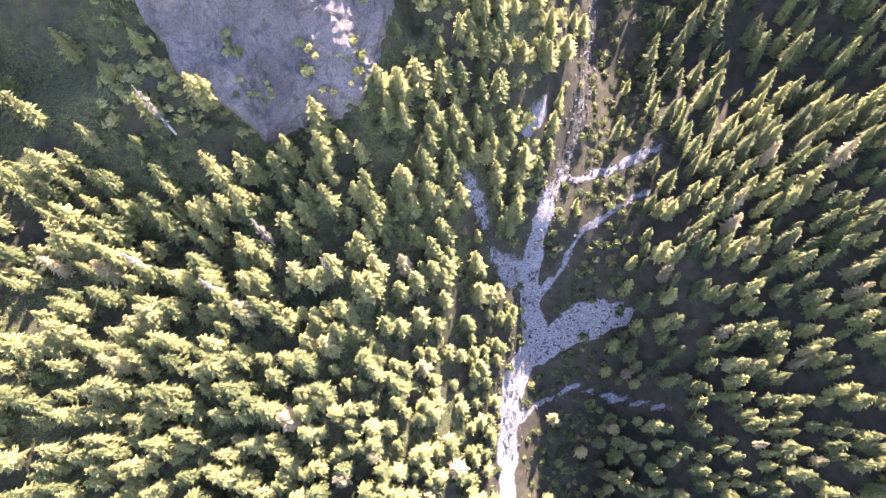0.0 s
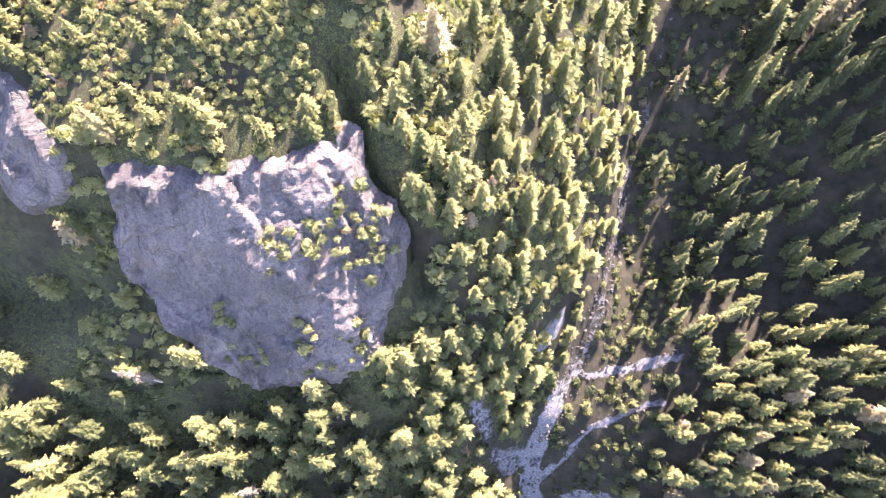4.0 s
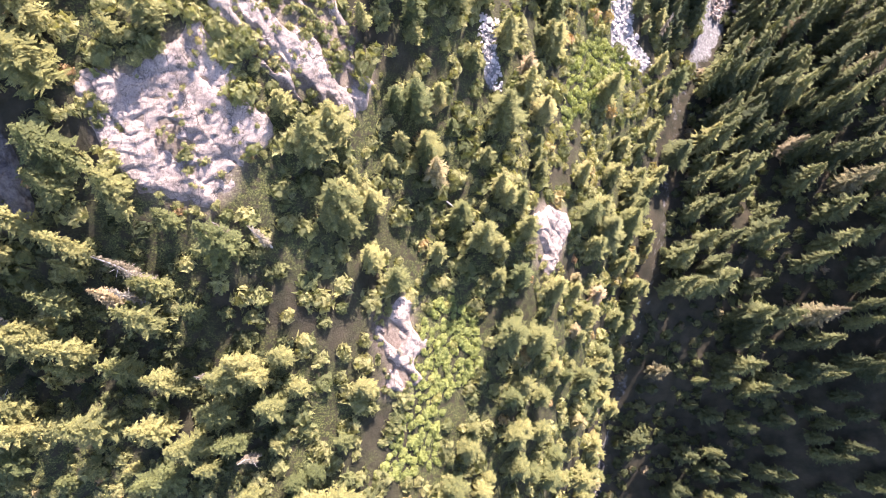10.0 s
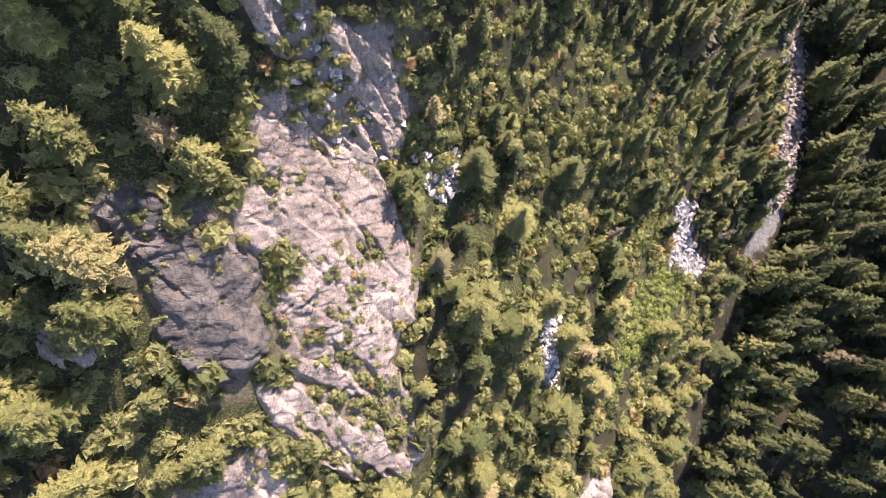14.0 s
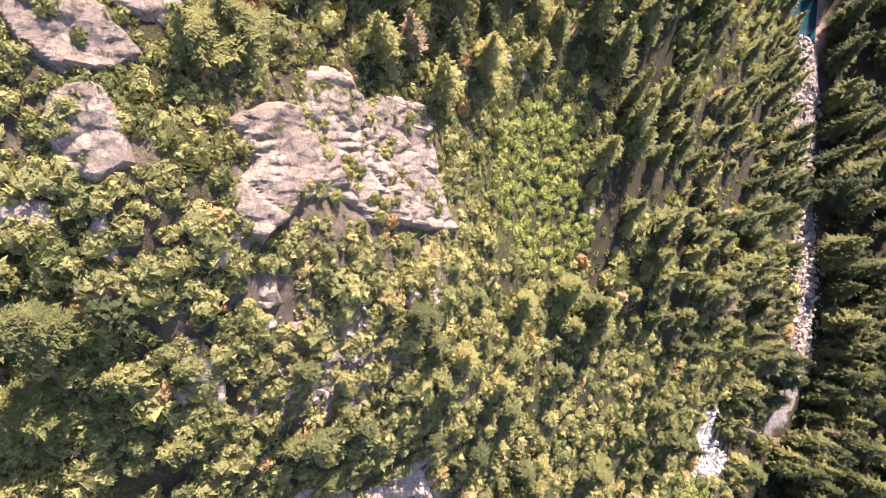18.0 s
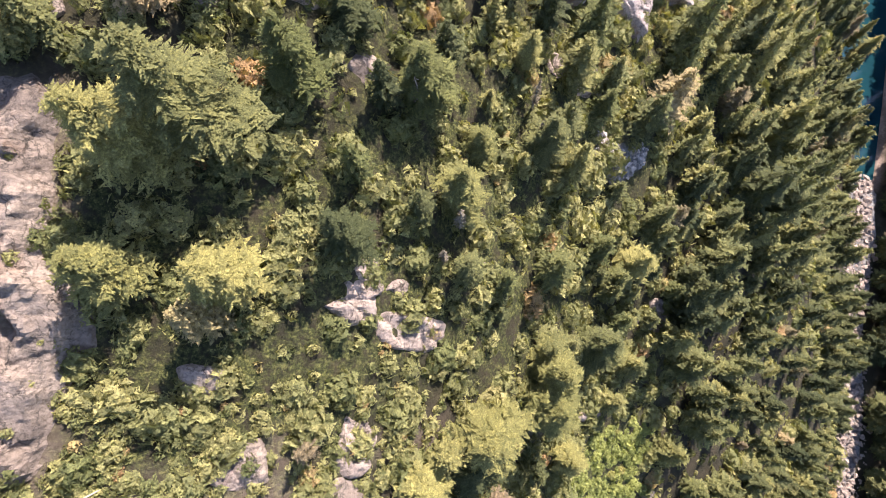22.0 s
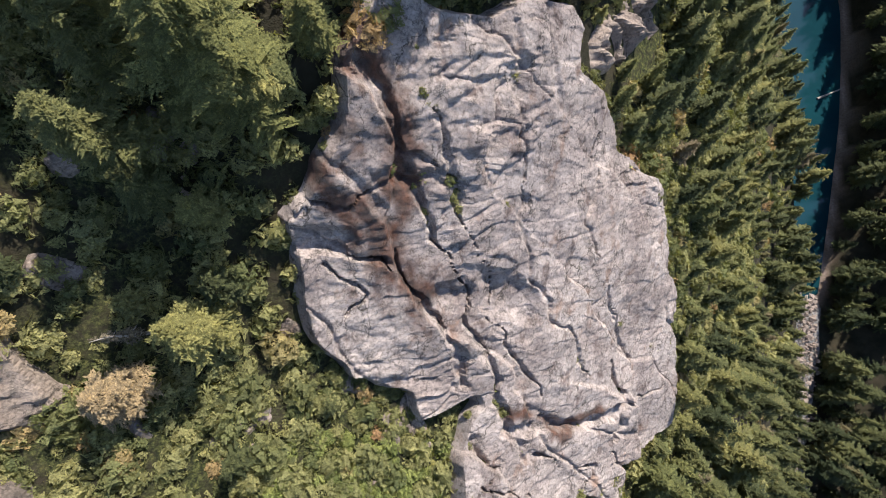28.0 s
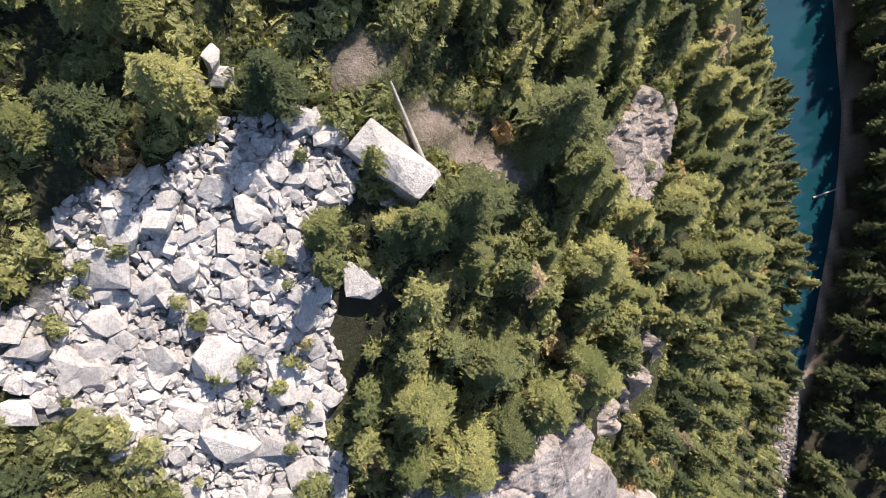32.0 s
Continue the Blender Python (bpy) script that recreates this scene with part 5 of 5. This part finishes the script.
for poly, share in ((BRUSH_UP, 1.0), (BRUSH_END, 0.8)):
    _keep &= ~((inside(poly, _cx, _cy) > -1) & (RNG.uniform(size=_cx.size) < share))
_keep &= np.min(np.hypot(_cx[:, None] - np.array(STAND)[:, 0], _cy[:, None] - np.array(STAND)[:, 1]), 1) > 3.0
_cx, _cy = _cx[_keep], _cy[_keep]
_order = np.argsort(-_cy)
_cx, _cy = _cx[_order], _cy[_order]
_protos = []
for k in range(6):
    v, f = conifer_crown(RNG, 14, 9, 10, RNG.uniform(0.15, 0.2), 0.08, 0.34, 2, 0.42)
    proto = tagged(new("conifer_tree"), "green conifer with drooping boughs on the rocky slope", "tree", "conifers of the upper slope")
    part("crown", mesh_of("crown", v, f, NEAR_SPRUCE if k in (1, 4) else NEAR_NEEDLES), proto)
    v, f = trunk_shape(7, 0.016, 0.95, 5)
    part("trunk", mesh_of("trunk", v, f, BARK), proto)
    _protos.append(proto)
_all = list(STAND) + [(x, y, RNG.uniform(3.2, 8.5) * (0.9 if x < -20 else 1.2)) for x, y in zip(_cx, _cy)]
for _n, (x, y, h) in enumerate(_all[:300]):
    w = h * RNG.uniform(1.3, 1.9) + 2.6
    m = pose(x, y, float(ground(x, y)) - 0.2, RNG.uniform(-4, 4), RNG.uniform(-4, 4), RNG.uniform(0, 360))
    ob = copy_thing(_protos[_n % 6], m) if _n >= 6 else _protos[_n]
    ob.matrix_basis = m @ Matrix.Diagonal((w, w, h, 1))
    if h >= 11:
        tagged(ob, "tall dark green conifer standing above its neighbours")
    elif h < 5:
        tagged(ob, "small bushy young conifer on the rocky slope")
_rest = np.array(_all[300:])
if len(_rest):
    _rr = np.stack([_rest[:, 0], _rest[:, 1], ground(_rest[:, 0], _rest[:, 1]) - 0.2, _rest[:, 2] * RNG.uniform(1.1, 1.7, len(_rest)) + 2.2, _rest[:, 2], RNG.uniform(0, 6.28, len(_rest))], 1)
    young = tagged(new("young_conifers"), "scattered young conifers on the open slope", "trees", kind="stuff")
    part("crowns", scatter(_far_shapes, _rr[::2], NEEDLES, "crowns", RNG.uniform(0, 1, len(_rr[::2]))), young)
    part("dark_crowns", scatter(_far_shapes, _rr[1::2], SPRUCE_AND_SHADE, "dark_crowns", RNG.uniform(0, 1, len(_rr[1::2]))), young)

# understory
def in_clearing(x, y):
    return np.max([inside(q, x, y) for q in (BRUSH_UP, BRUSH_LOW, BRUSH_SIDE)], 0) > 0


def understory(x0, x1, y0, y1, gap, size, n_leaf, name, label, mat, only=None, thin=0.0, kinds=5, always=False, lift=1.2, cut=-0.34):
    x, y = jittered(x0, x1, y0, y1, gap, RNG)
    keep = RNG.uniform(size=x.size) >= thin
    on_rock = openness(x, y)
    if not always:
        keep &= (on_rock + 6.5 * fbm(x / 7, y / 7, 77, 3) > -0.2) & (fbm(x / 7, y / 7, 61, 3) > cut)
    if mat is not MEADOW:
        keep &= ~in_clearing(x, y) & (inside(DIRT, x, y) < 0.2)
    if size > 1.0:
        keep &= np.max([inside(q, x, y) for q in (SLAB_UP, SLAB_UP_L, SLAB_UP_W, SLAB_UP_S)], 0) < (-0.5 if size > 1.3 else 0.3)
    if only is not None:
        keep &= only(x, y)
    x, y, keep_rock = x[keep], y[keep], on_rock[keep]
    r = RNG.uniform(0.6, 1.35, x.size) * size
    rows = np.stack([x, y, ground(x, y) - 0.15 * r + np.where(keep_rock < -0.5, lift, 0.0), r, r * RNG.uniform(0.8, 1.5, x.size), RNG.uniform(0, 6.28, x.size)], 1)
    ob = new(name, scatter([shrub_shape(RNG, n_leaf) for _ in range(kinds)], rows, mat, name, RNG.uniform(0, 1, x.size)))
    return tagged(ob, label, "shrubs", kind="stuff")


_creek_x = lambda y: np.interp(y, [-50, 54, 114, 172, 230, 300, 330, 440, 640], [-5, 24, 40, 55, 66, 92, 100, 120, 120])
_edge = lambda y: np.interp(y, [300, 325, 345, 420, 440], [55, 55, 92, 95, 60])
understory(-68, 60, 366, 515, 2.2, 1.65, 96, "undergrowth", "mixed green and yellowing shrubs on the upper slope", LEAVES, lambda x, y: x < _creek_x(y) - _edge(y), cut=-0.6)
understory(-68, 60, 300, 366, 2.1, 1.65, 80, "undergrowth", "mixed green and yellowing shrubs around the slabs", LEAVES, lambda x, y: (x < _creek_x(y) - _edge(y)) & ((inside(SOIL, x, y) < 0) | (fbm(x / 4, y / 4, 37, 2) > 0.1)), cut=-0.8)
understory(-100, 110, 100, 330, 3.4, 2.3, 64, "undergrowth", "green shrubs and saplings on the sunny slope", LEAVES, lambda x, y: (x < _creek_x(y) - 4) & (y < 300 + 30 * (x > 40)) & (inside(SCRUB, x, y) < -1) & ((inside(GROVE, x, y) < 0) | (fbm(x / 8, y / 8, 93, 2) > 0.1)), cut=-0.6)
# dark foliage on this brush and the grove's imitates tree shadow
understory(-110, 40, -20, 104, 3.5, 2.2, 24, "undergrowth", "brush under the lower forest, coloured dark for shade", SPRUCE_AND_SHADE, lambda x, y: x < _creek_x(y) - 4)
understory(-104, -24, 182, 234, 2.2, 1.6, 50, "undergrowth", "brush in the gaps of the conifer grove, its dark tone imitating shade", SPRUCE_AND_SHADE, lambda x, y: (inside(GROVE, x, y) > -1) & (fbm(x / 8, y / 8, 93, 2) < 0.16), always=True)
understory(-96, -26, 148, 195, 1.55, 1.15, 64, "undergrowth", "sunny yellow-green scrub on top of the cliff", LEAVES, lambda x, y: inside(SCRUB, x, y) > 0)
understory(0, 125, 300, 560, 5.0, 2.8, 70, "undergrowth", "shrubs on the bank above the creek and lake", LEAVES, lambda x, y: (x >= _creek_x(y) - _edge(y)) & (x < _creek_x(y) - 6) & (fbm(x / 11, y / 11, 46, 3) > -0.25))
# dark foliage on the flats in place of the shade lying there
understory(20, 160, -30, 330, 3.3, 2.0, 26, "undergrowth", "brush on the flats by the creek, darkened in colour as shade", SPRUCE_AND_SHADE, lambda x, y: (x > _creek_x(y)) & (x < _creek_x(y) + np.interp(y, [150, 190], [36, 62])))
for _poly, _s in ((BRUSH_UP, 1.0), (BRUSH_LOW, 1.2), (BRUSH_SIDE, 1.3), (BRUSH_END, 0.9)):
    _p = np.array(_poly)
    understory(_p[:, 0].min(), _p[:, 0].max(), _p[:, 1].min(), _p[:, 1].max(), 1.0 * _s, 0.95 * _s, 100, "brush", "bright green leafy brush in a clearing", MEADOW, lambda x, y, q=_poly: inside(q, x, y) > 0)
# tufts in the seams of the rock
understory(-60, 12, 228, 496, 1.4, 0.6, 34, "seam_plants", "small green and rusty tufts growing in rock seams", LEAVES,
           lambda x, y: (np.abs(fbm(x / 7 + 3, y / 7, 88, 3)) < 0.085) & (np.max([inside(q, x, y) for q in (TALUS_FIELD, SLAB_LOW, SLAB_MID, SLAB_UP, SLAB_UP_L, DOME, RUBBLE, WEST_WALL, CRAG_LEFT)], 0) > 0.5), always=True)
understory(-92, -16, 100, 152, 2.6, 1.5, 48, "ledge_shrubs", "green shrubs on the ledges of the cliff", LEAVES,
           lambda x, y: (fbm(x / 9, y / 9, 19, 3) > 0.06) & (inside(CLIFF_A, x, y) > 0) & (x > -62), always=True, lift=5.5)

understory(-60, 0, 236, 366, 1.8, 1.2, 60, "ledge_shrubs", "green and rusty shrubs rooted in cracks of the slabs", LEAVES,
           lambda x, y: (seams(x, y) > 0.14) & (np.max([inside(q, x, y) for q in (SLAB_MID, SLAB_LOW, SLAB_UP, SLAB_UP_L, CRAG_LEFT, RUBBLE, KNOLL)], 0) > -1.5), always=True, lift=0.3)
DOME_LINES = [[(-26.8, 457), (-25.5, 454.6), (-24.8, 451.5), (-24.1, 449.4)], [(-20.3, 454.6), (-19.2, 454.1), (-18.6, 453.2)], [(-21, 450.5), (-19, 449.6)], [(-24, 437), (-20, 432), (-17, 424)], [(-9, 433), (-12, 438)]]
understory(-36, 4, 414, 466, 0.7, 0.5, 40, "seam_plants", "small green tufts in the cracks of the dome", LEAVES,
           lambda x, y: np.min([along(q, x, y) for q in DOME_LINES], 0) < 0.35 + 1.4 * fbm(x / 2, y / 2, 67, 2), always=True, lift=1.75)
SEAM_LINES = [[(-24.2, 273.5), (-22.7, 282.1), (-21.2, 289.1)], [(-18.1, 296.7), (-17.3, 304.1), (-13.4, 308.7)], [(-38.1, 268.4), (-32.4, 271.6), (-28.1, 275)], [(-29.1, 295.6), (-30.8, 287.5)]]
understory(-50, -5, 255, 312, 1.1, 0.8, 70, "ledge_shrubs", "green shrubs filling the long seams of the slab", LEAVES,
           lambda x, y: np.min([along(q, x, y) for q in SEAM_LINES], 0) < 1.3 + 1.5 * fbm(x / 4, y / 4, 66, 2), always=True, lift=0.6)
understory(-47, -10, 334, 362, 1.2, 0.85, 80, "ledge_shrubs", "yellow-green shrubs rooted on the upper slabs", LEAVES,
           lambda x, y: (fbm(x / 3, y / 3, 64, 3) > 0.06) & (np.max([inside(q, x, y) for q in (SLAB_UP, SLAB_UP_W)], 0) > 0), always=True, lift=0.7)
understory(-52, -8, 304, 372, 1.5, 0.75, 30, "low_plants", "small yellow-green plants dotting the bare soil", LEAVES,
           lambda x, y: openness(x, y) > 0.2, 0.2, always=True)
understory(-62, -24, 404, 436, 2.1, 1.4, 80, "undergrowth", "thick green shrubs below the granite dome", LEAVES, lambda x, y: openness(x, y) > -0.3, always=True)
understory(-62, -42, 452, 469, 1.7, 1.3, 90, "undergrowth", "dense green shrubs beside the talus field", LEAVES, lambda x, y: (inside(TALUS_FIELD, x, y) < 0.3) | (fbm(x / 3, y / 3, 39, 2) > 0.12), always=True, lift=0.2)
understory(-66, 36, 198, 512, 1.25, 1.0, 70, "rim_shrubs", "leafy shrubs hanging over the edges of the rocks", LEAVES,
           lambda x, y: (fbm(x / 4, y / 4, 83, 2) > 0.02) & (np.min([np.abs(inside(q, x, y) + 0.3) for q in (SLAB_LOW, SLAB_MID, SLAB_UP, SLAB_UP_L, SLAB_UP_W, BLOCK_A, BLOCK_B, BLOCK_C, WEST_WALL, WEST_KNOB, WEST_ROCK, KNOLL, WHITE, DOME)], 0) < 1.3), always=True, lift=0.5)
understory(-50, -12, 318, 340, 1.6, 1.2, 90, "undergrowth", "sunny yellow-green shrubs below the broken slab", LEAVES, lambda x, y: (openness(x, y) > -0.3) & (fbm(x / 4, y / 4, 91, 2) > -0.25), always=True)
understory(-52, -8, 322, 374, 0.85, 0.5, 26, "herbs", "low dry grass and herbs between the rocks", LEAVES, lambda x, y: (openness(x, y) > -0.2) & (fbm(x / 3, y / 3, 92, 2) > -0.2), always=True, lift=0.1)
# young conifers crowding the ground above the dome
_qx, _qy = jittered(-36, 2, 463, 503, 3.2, RNG)
_ok = (openness(_qx, _qy) > 0.6) & (inside(DIRT, _qx, _qy) < -3.2)
_qx, _qy = _qx[_ok], _qy[_ok]
_qh = RNG.uniform(3.0, 7.5, _qx.size)
thicket = tagged(new("conifer_thicket"), "dense young conifers above the granite dome", "trees", kind="stuff")
part("crowns", scatter(_far_shapes, np.stack([_qx, _qy, ground(_qx, _qy) - 0.2, _qh * RNG.uniform(0.9, 1.5, _qx.size) + 1.2, _qh, RNG.uniform(0, 6.28, _qx.size)], 1), NEEDLES, "crowns", RNG.uniform(0, 1, _qx.size)), thicket)

# low herbs between the shrubs
understory(-68, 60, 300, 515, 2.0, 0.6, 14, "herbs", "low yellow-green herbs and grass between the shrubs", LEAVES, lambda x, y: x < _creek_x(y) - 50)


# ---- loose stone ----
rubble(TALUS_FIELD, 5200, 0.3, 1.1, "pale rubble filling the talus field")
rubble(TALUS_DOWN, 420, 0.5, 1.8, "pale block scree on the lower slope")
rubble(TALUS_STRIP, 220, 0.4, 1.4, "narrow strip of grey scree between trees")
rubble(TALUS_MID, 160, 0.4, 1.6, "patch of pale scree below the slab")
rubble(RUBBLE, 240, 0.4, 1.6, "shattered rock on the broken slab", 1.0)
rubble(SCREE_UP, 160, 0.3, 1.0, "small fan of pale scree")
rubble(None, 1500, 0.5, 2.2, "pale boulders along the creek bed", 0, [q for q in CREEK if q[1] > 315], 8.0, ROCK)
rubble(SOIL, 160, 0.3, 1.2, "pinkish stones on the bare soil below the slab", 0, None, 4.0, ROCK)
# darker rock than upstream, to imitate shade on this stretch
rubble(None, 420, 0.5, 1.8, "grey stones in the creek bed, their dark tone put in for shade", 0, [q for q in CREEK if -10 < q[1] < 200], 6.0, CLIFF)
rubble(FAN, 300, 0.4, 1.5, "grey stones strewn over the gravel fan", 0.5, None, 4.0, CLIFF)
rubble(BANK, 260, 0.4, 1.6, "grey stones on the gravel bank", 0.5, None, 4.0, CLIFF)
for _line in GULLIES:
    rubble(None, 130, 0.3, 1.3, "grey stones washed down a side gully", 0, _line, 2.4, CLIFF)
rubble(BRUSH_END, 40, 0.5, 1.5, "rocks strewn among the brush", 0, None, 4.0, ROCK)


# ---- single rocks showing through the shrubs ----
SHOWING_A = [(-39.7, 374.3, 2.7, 3.1), (-37.7, 368.5, 3.9, 3.1), (-30.4, 369.5, 1.9, 3.7), (-30.0, 381.8, 2.4, 2.4), (-30.4, 379.9, 3.3, 2.8), (-27.6, 381.6, 2.5, 3.0), (-26.2, 378.3, 4.0, 3.0), (-20.1, 384.9, 2.0, 3.4), (-34.4, 354.8, 5.3, 2.4),
             (-4.5, 369.4, 4.5, 3.0), (6.3, 382.3, 7.7, 4.3), (10.7, 354.5, 2.2, 3.0), (-46.8, 376.4, 2.7, 3.7), (-26.9, 428.0, 2.0, 3.1), (-39.6, 412.9, 2.5, 1.7), (-45.9, 408.5, 1.3, 1.7), (-10.6, 407.6, 5.7, 3.8), (-39.9, 399.0, 3.4, 2.5)]
SHOWING_B = [(-43.9, 400.2, 2.5, 2.1), (-34.6, 402.4, 3.0, 3.0), (-49.5, 396.7, 2.6, 3.5), (-29.0, 424.7, 2.0, 1.5), (-30.5, 398.2, 2.8, 2.3), (-37.9, 425.6, 2.3, 1.9), (-31.2, 339.8, 5.0, 5.7), (-40.0, 335.5, 3.1, 3.1), (-45.8, 329.3, 4.4, 4.4),
             (-51.0, 321.9, 4.0, 4.0), (-35.0, 328.2, 2.6, 5.8), (-38.2, 338.8, 2.4, 3.6), (-16.6, 336.0, 3.8, 5.3), (-43.0, 339.7, 3.6, 3.6), (-44.7, 325.7, 1.9, 1.9), (-44.9, 451.8, 4.1, 3.7), (-38.3, 438.5, 1.4, 1.9), (-29.8, 429.2, 1.6, 1.6)]
SHOWING_C = [(-29.0, 427.7, 2.1, 1.6), (-27.6, 430.4, 1.6, 2.6), (-42.0, 429.8, 4.3, 5.3), (-52.6, 443.0, 4.2, 2.8), (-44.4, 448.9, 1.8, 1.8), (-47.9, 431.7, 1.4, 1.9), (-33.2, 433.2, 2.5, 2.0), (-51.2, 450.1, 1.4, 1.4), (-28.5, 470.5, 3.7, 2.8),
             (-45.6, 491.6, 2.0, 4.3), (-57.4, 271.3, 5.7, 5.7)]
for _k, (x, y, a, b) in enumerate(SHOWING_A + SHOWING_B + SHOWING_C):
    knob(x, y, a, b, 101 + _k)


# ---- dead wood ----
def limb(path, radii, sides=6):
    """A tapering bent rod along a path."""
    V, F = [], []
    for k, (p, r) in enumerate(zip(path, radii)):
        d = (Vector(path[min(k + 1, len(path) - 1)]) - Vector(path[max(k - 1, 0)])).normalized()
        u = d.orthogonal().normalized()
        w = d.cross(u)
        for q in range(sides):
            a = 2 * math.pi * q / sides
            V.append(Vector(p) + (u * math.cos(a) + w * math.sin(a)) * r)
        if k:
            for q in range(sides):
                F.append(((k - 1) * sides + q, (k - 1) * sides + (q + 1) % sides, k * sides + (q + 1) % sides, k * sides + q))
    return np.array([v[:] for v in V]), np.array(F)


_dead = [conifer_crown(BRNG, 13, 6, 6, 0.13, 0.25, 0.45, 2, 0.05) for _ in range(4)]


def snag(x, y, h, lean=(0, 0), label="bare grey dead tree with broken twigs", twigs=6):
    ob = tagged(new("dead_tree"), label, "dead tree", "dead trees")
    ob.matrix_world = pose(x, y, float(ground(x, y)) - 0.3, lean[0], lean[1], BRNG.uniform(0, 360))
    v, f = limb([(0, 0, 0), (0.01 * h, 0, h * 0.4), (0, 0.02 * h, h * 0.75), (0.02 * h, 0, h)], [0.018 * h, 0.014 * h, 0.009 * h, 0.003 * h], 7)
    part("trunk", mesh_of("trunk", v, f, DEADWOOD), ob)
    v, f = _dead[int(BRNG.integers(4))]
    part("dead_crown", mesh_of("dead_crown", v * np.array([0.6 * h, 0.6 * h, h]), f, DEAD_TWIGS), ob)
    for k in range(twigs):
        z = h * BRNG.uniform(0.25, 0.95)
        a, ln = BRNG.uniform(0, 6.28), (1.15 * h - z) * BRNG.uniform(0.1, 0.2)
        tip = (ln * math.cos(a), ln * math.sin(a), z + ln * BRNG.uniform(-0.3, 0.25))
        mid = (tip[0] * 0.5, tip[1] * 0.5, (z + tip[2]) / 2 + 0.06 * ln)
        v, f = limb([(0, 0, z), mid, tip], [0.004 * h, 0.003 * h, 0.0012 * h], 4)
        part("branch", mesh_of("branch", v, f, DEADWOOD), ob)
    return ob


def log(ax, ay, bx, by, r, label, lift=0.0, water_z=None):
    pts = [(ax + (bx - ax) * u, ay + (by - ay) * u) for u in (0, 0.3, 0.65, 1)]
    zs = [(water_z if water_z is not None else float(ground(*p)) + r + lift) for p in pts]
    v, f = limb([(p[0], p[1], z) for p, z in zip(pts, zs)], [r, r * 0.9, r * 0.7, r * 0.4], 8)
    return tagged(new("fallen_log", mesh_of("fallen_log", v, f, DEADWOOD)), label, "log")


snag(-38.4, 389.0, 4.0, (10, -14))
for x, y, h in [(-47.5, 438.2, 8.0), (-15.8, 401.3, 6.5), (-23.9, 384.8, 6.0), (-3.3, 379.8, 6.0), (28.8, 298.0, 14.0), (-49.8, 221.0, 16.0), (-29.2, 226.1, 13.0), (-50.2, 217.0, 13.0), (-8.0, 208.0, 9.0)]:
    snag(x, y, h)
for x, y, h in [(-47.3, 219.5, 15.0), (-35.0, 227.0, 10.0), (-40.5, 204.0, 12.0), (-71.0, 213.5, 15.0), (-73.5, 201.5, 14.0), (-35.3, 410.5, 7.5), (-15.0, 398.5, 6.0), (-22.6, 388.0, 7.0), (-26.4, 397.0, 6.0), (51.0, 339.0, 13.0), (75.0, 307.0, 14.0), (-8.0, 340.0, 6.0)]:
    snag(x, y, h, label="dry brown dead conifer standing on the slope")
for x, y, h in [(-83.1, 98.0, 22.0), (-60.0, 70.0, 20.0), (-75.0, 55.0, 21.0), (-95.0, 62.0, 22.0), (-88.4, 156.1, 7.0), (-42.0, 60.0, 20.0), (-34.0, 190.0, 14.0)]:
    snag(x, y, h, label="pale weathered snag among living conifers")
log(-28.4, 484.9, -33.0, 493.6, 0.22, "long bleached log lying down the bare track", 0.3)
log(-46.5, 366.3, -43.8, 368.0, 0.1, "short grey log lying in the shrubs", 0.9)
log(-23.8, 419.0, -21.7, 419.4, 0.14, "short grey log at the foot of the dome", 1.6)
log(133.5, 521.0, 145.5, 526.0, 0.45, "bleached log reaching from the shore into the lake", 0, LAKE_Z + 0.15)
log(3.0, 240.0, 9.0, 236.0, 0.2, "thin fallen trunk in the brush", 1.0)
log(-13.0, 470.0, -10.0, 471.5, 0.12, "broken grey branch on the rim", 1.0)
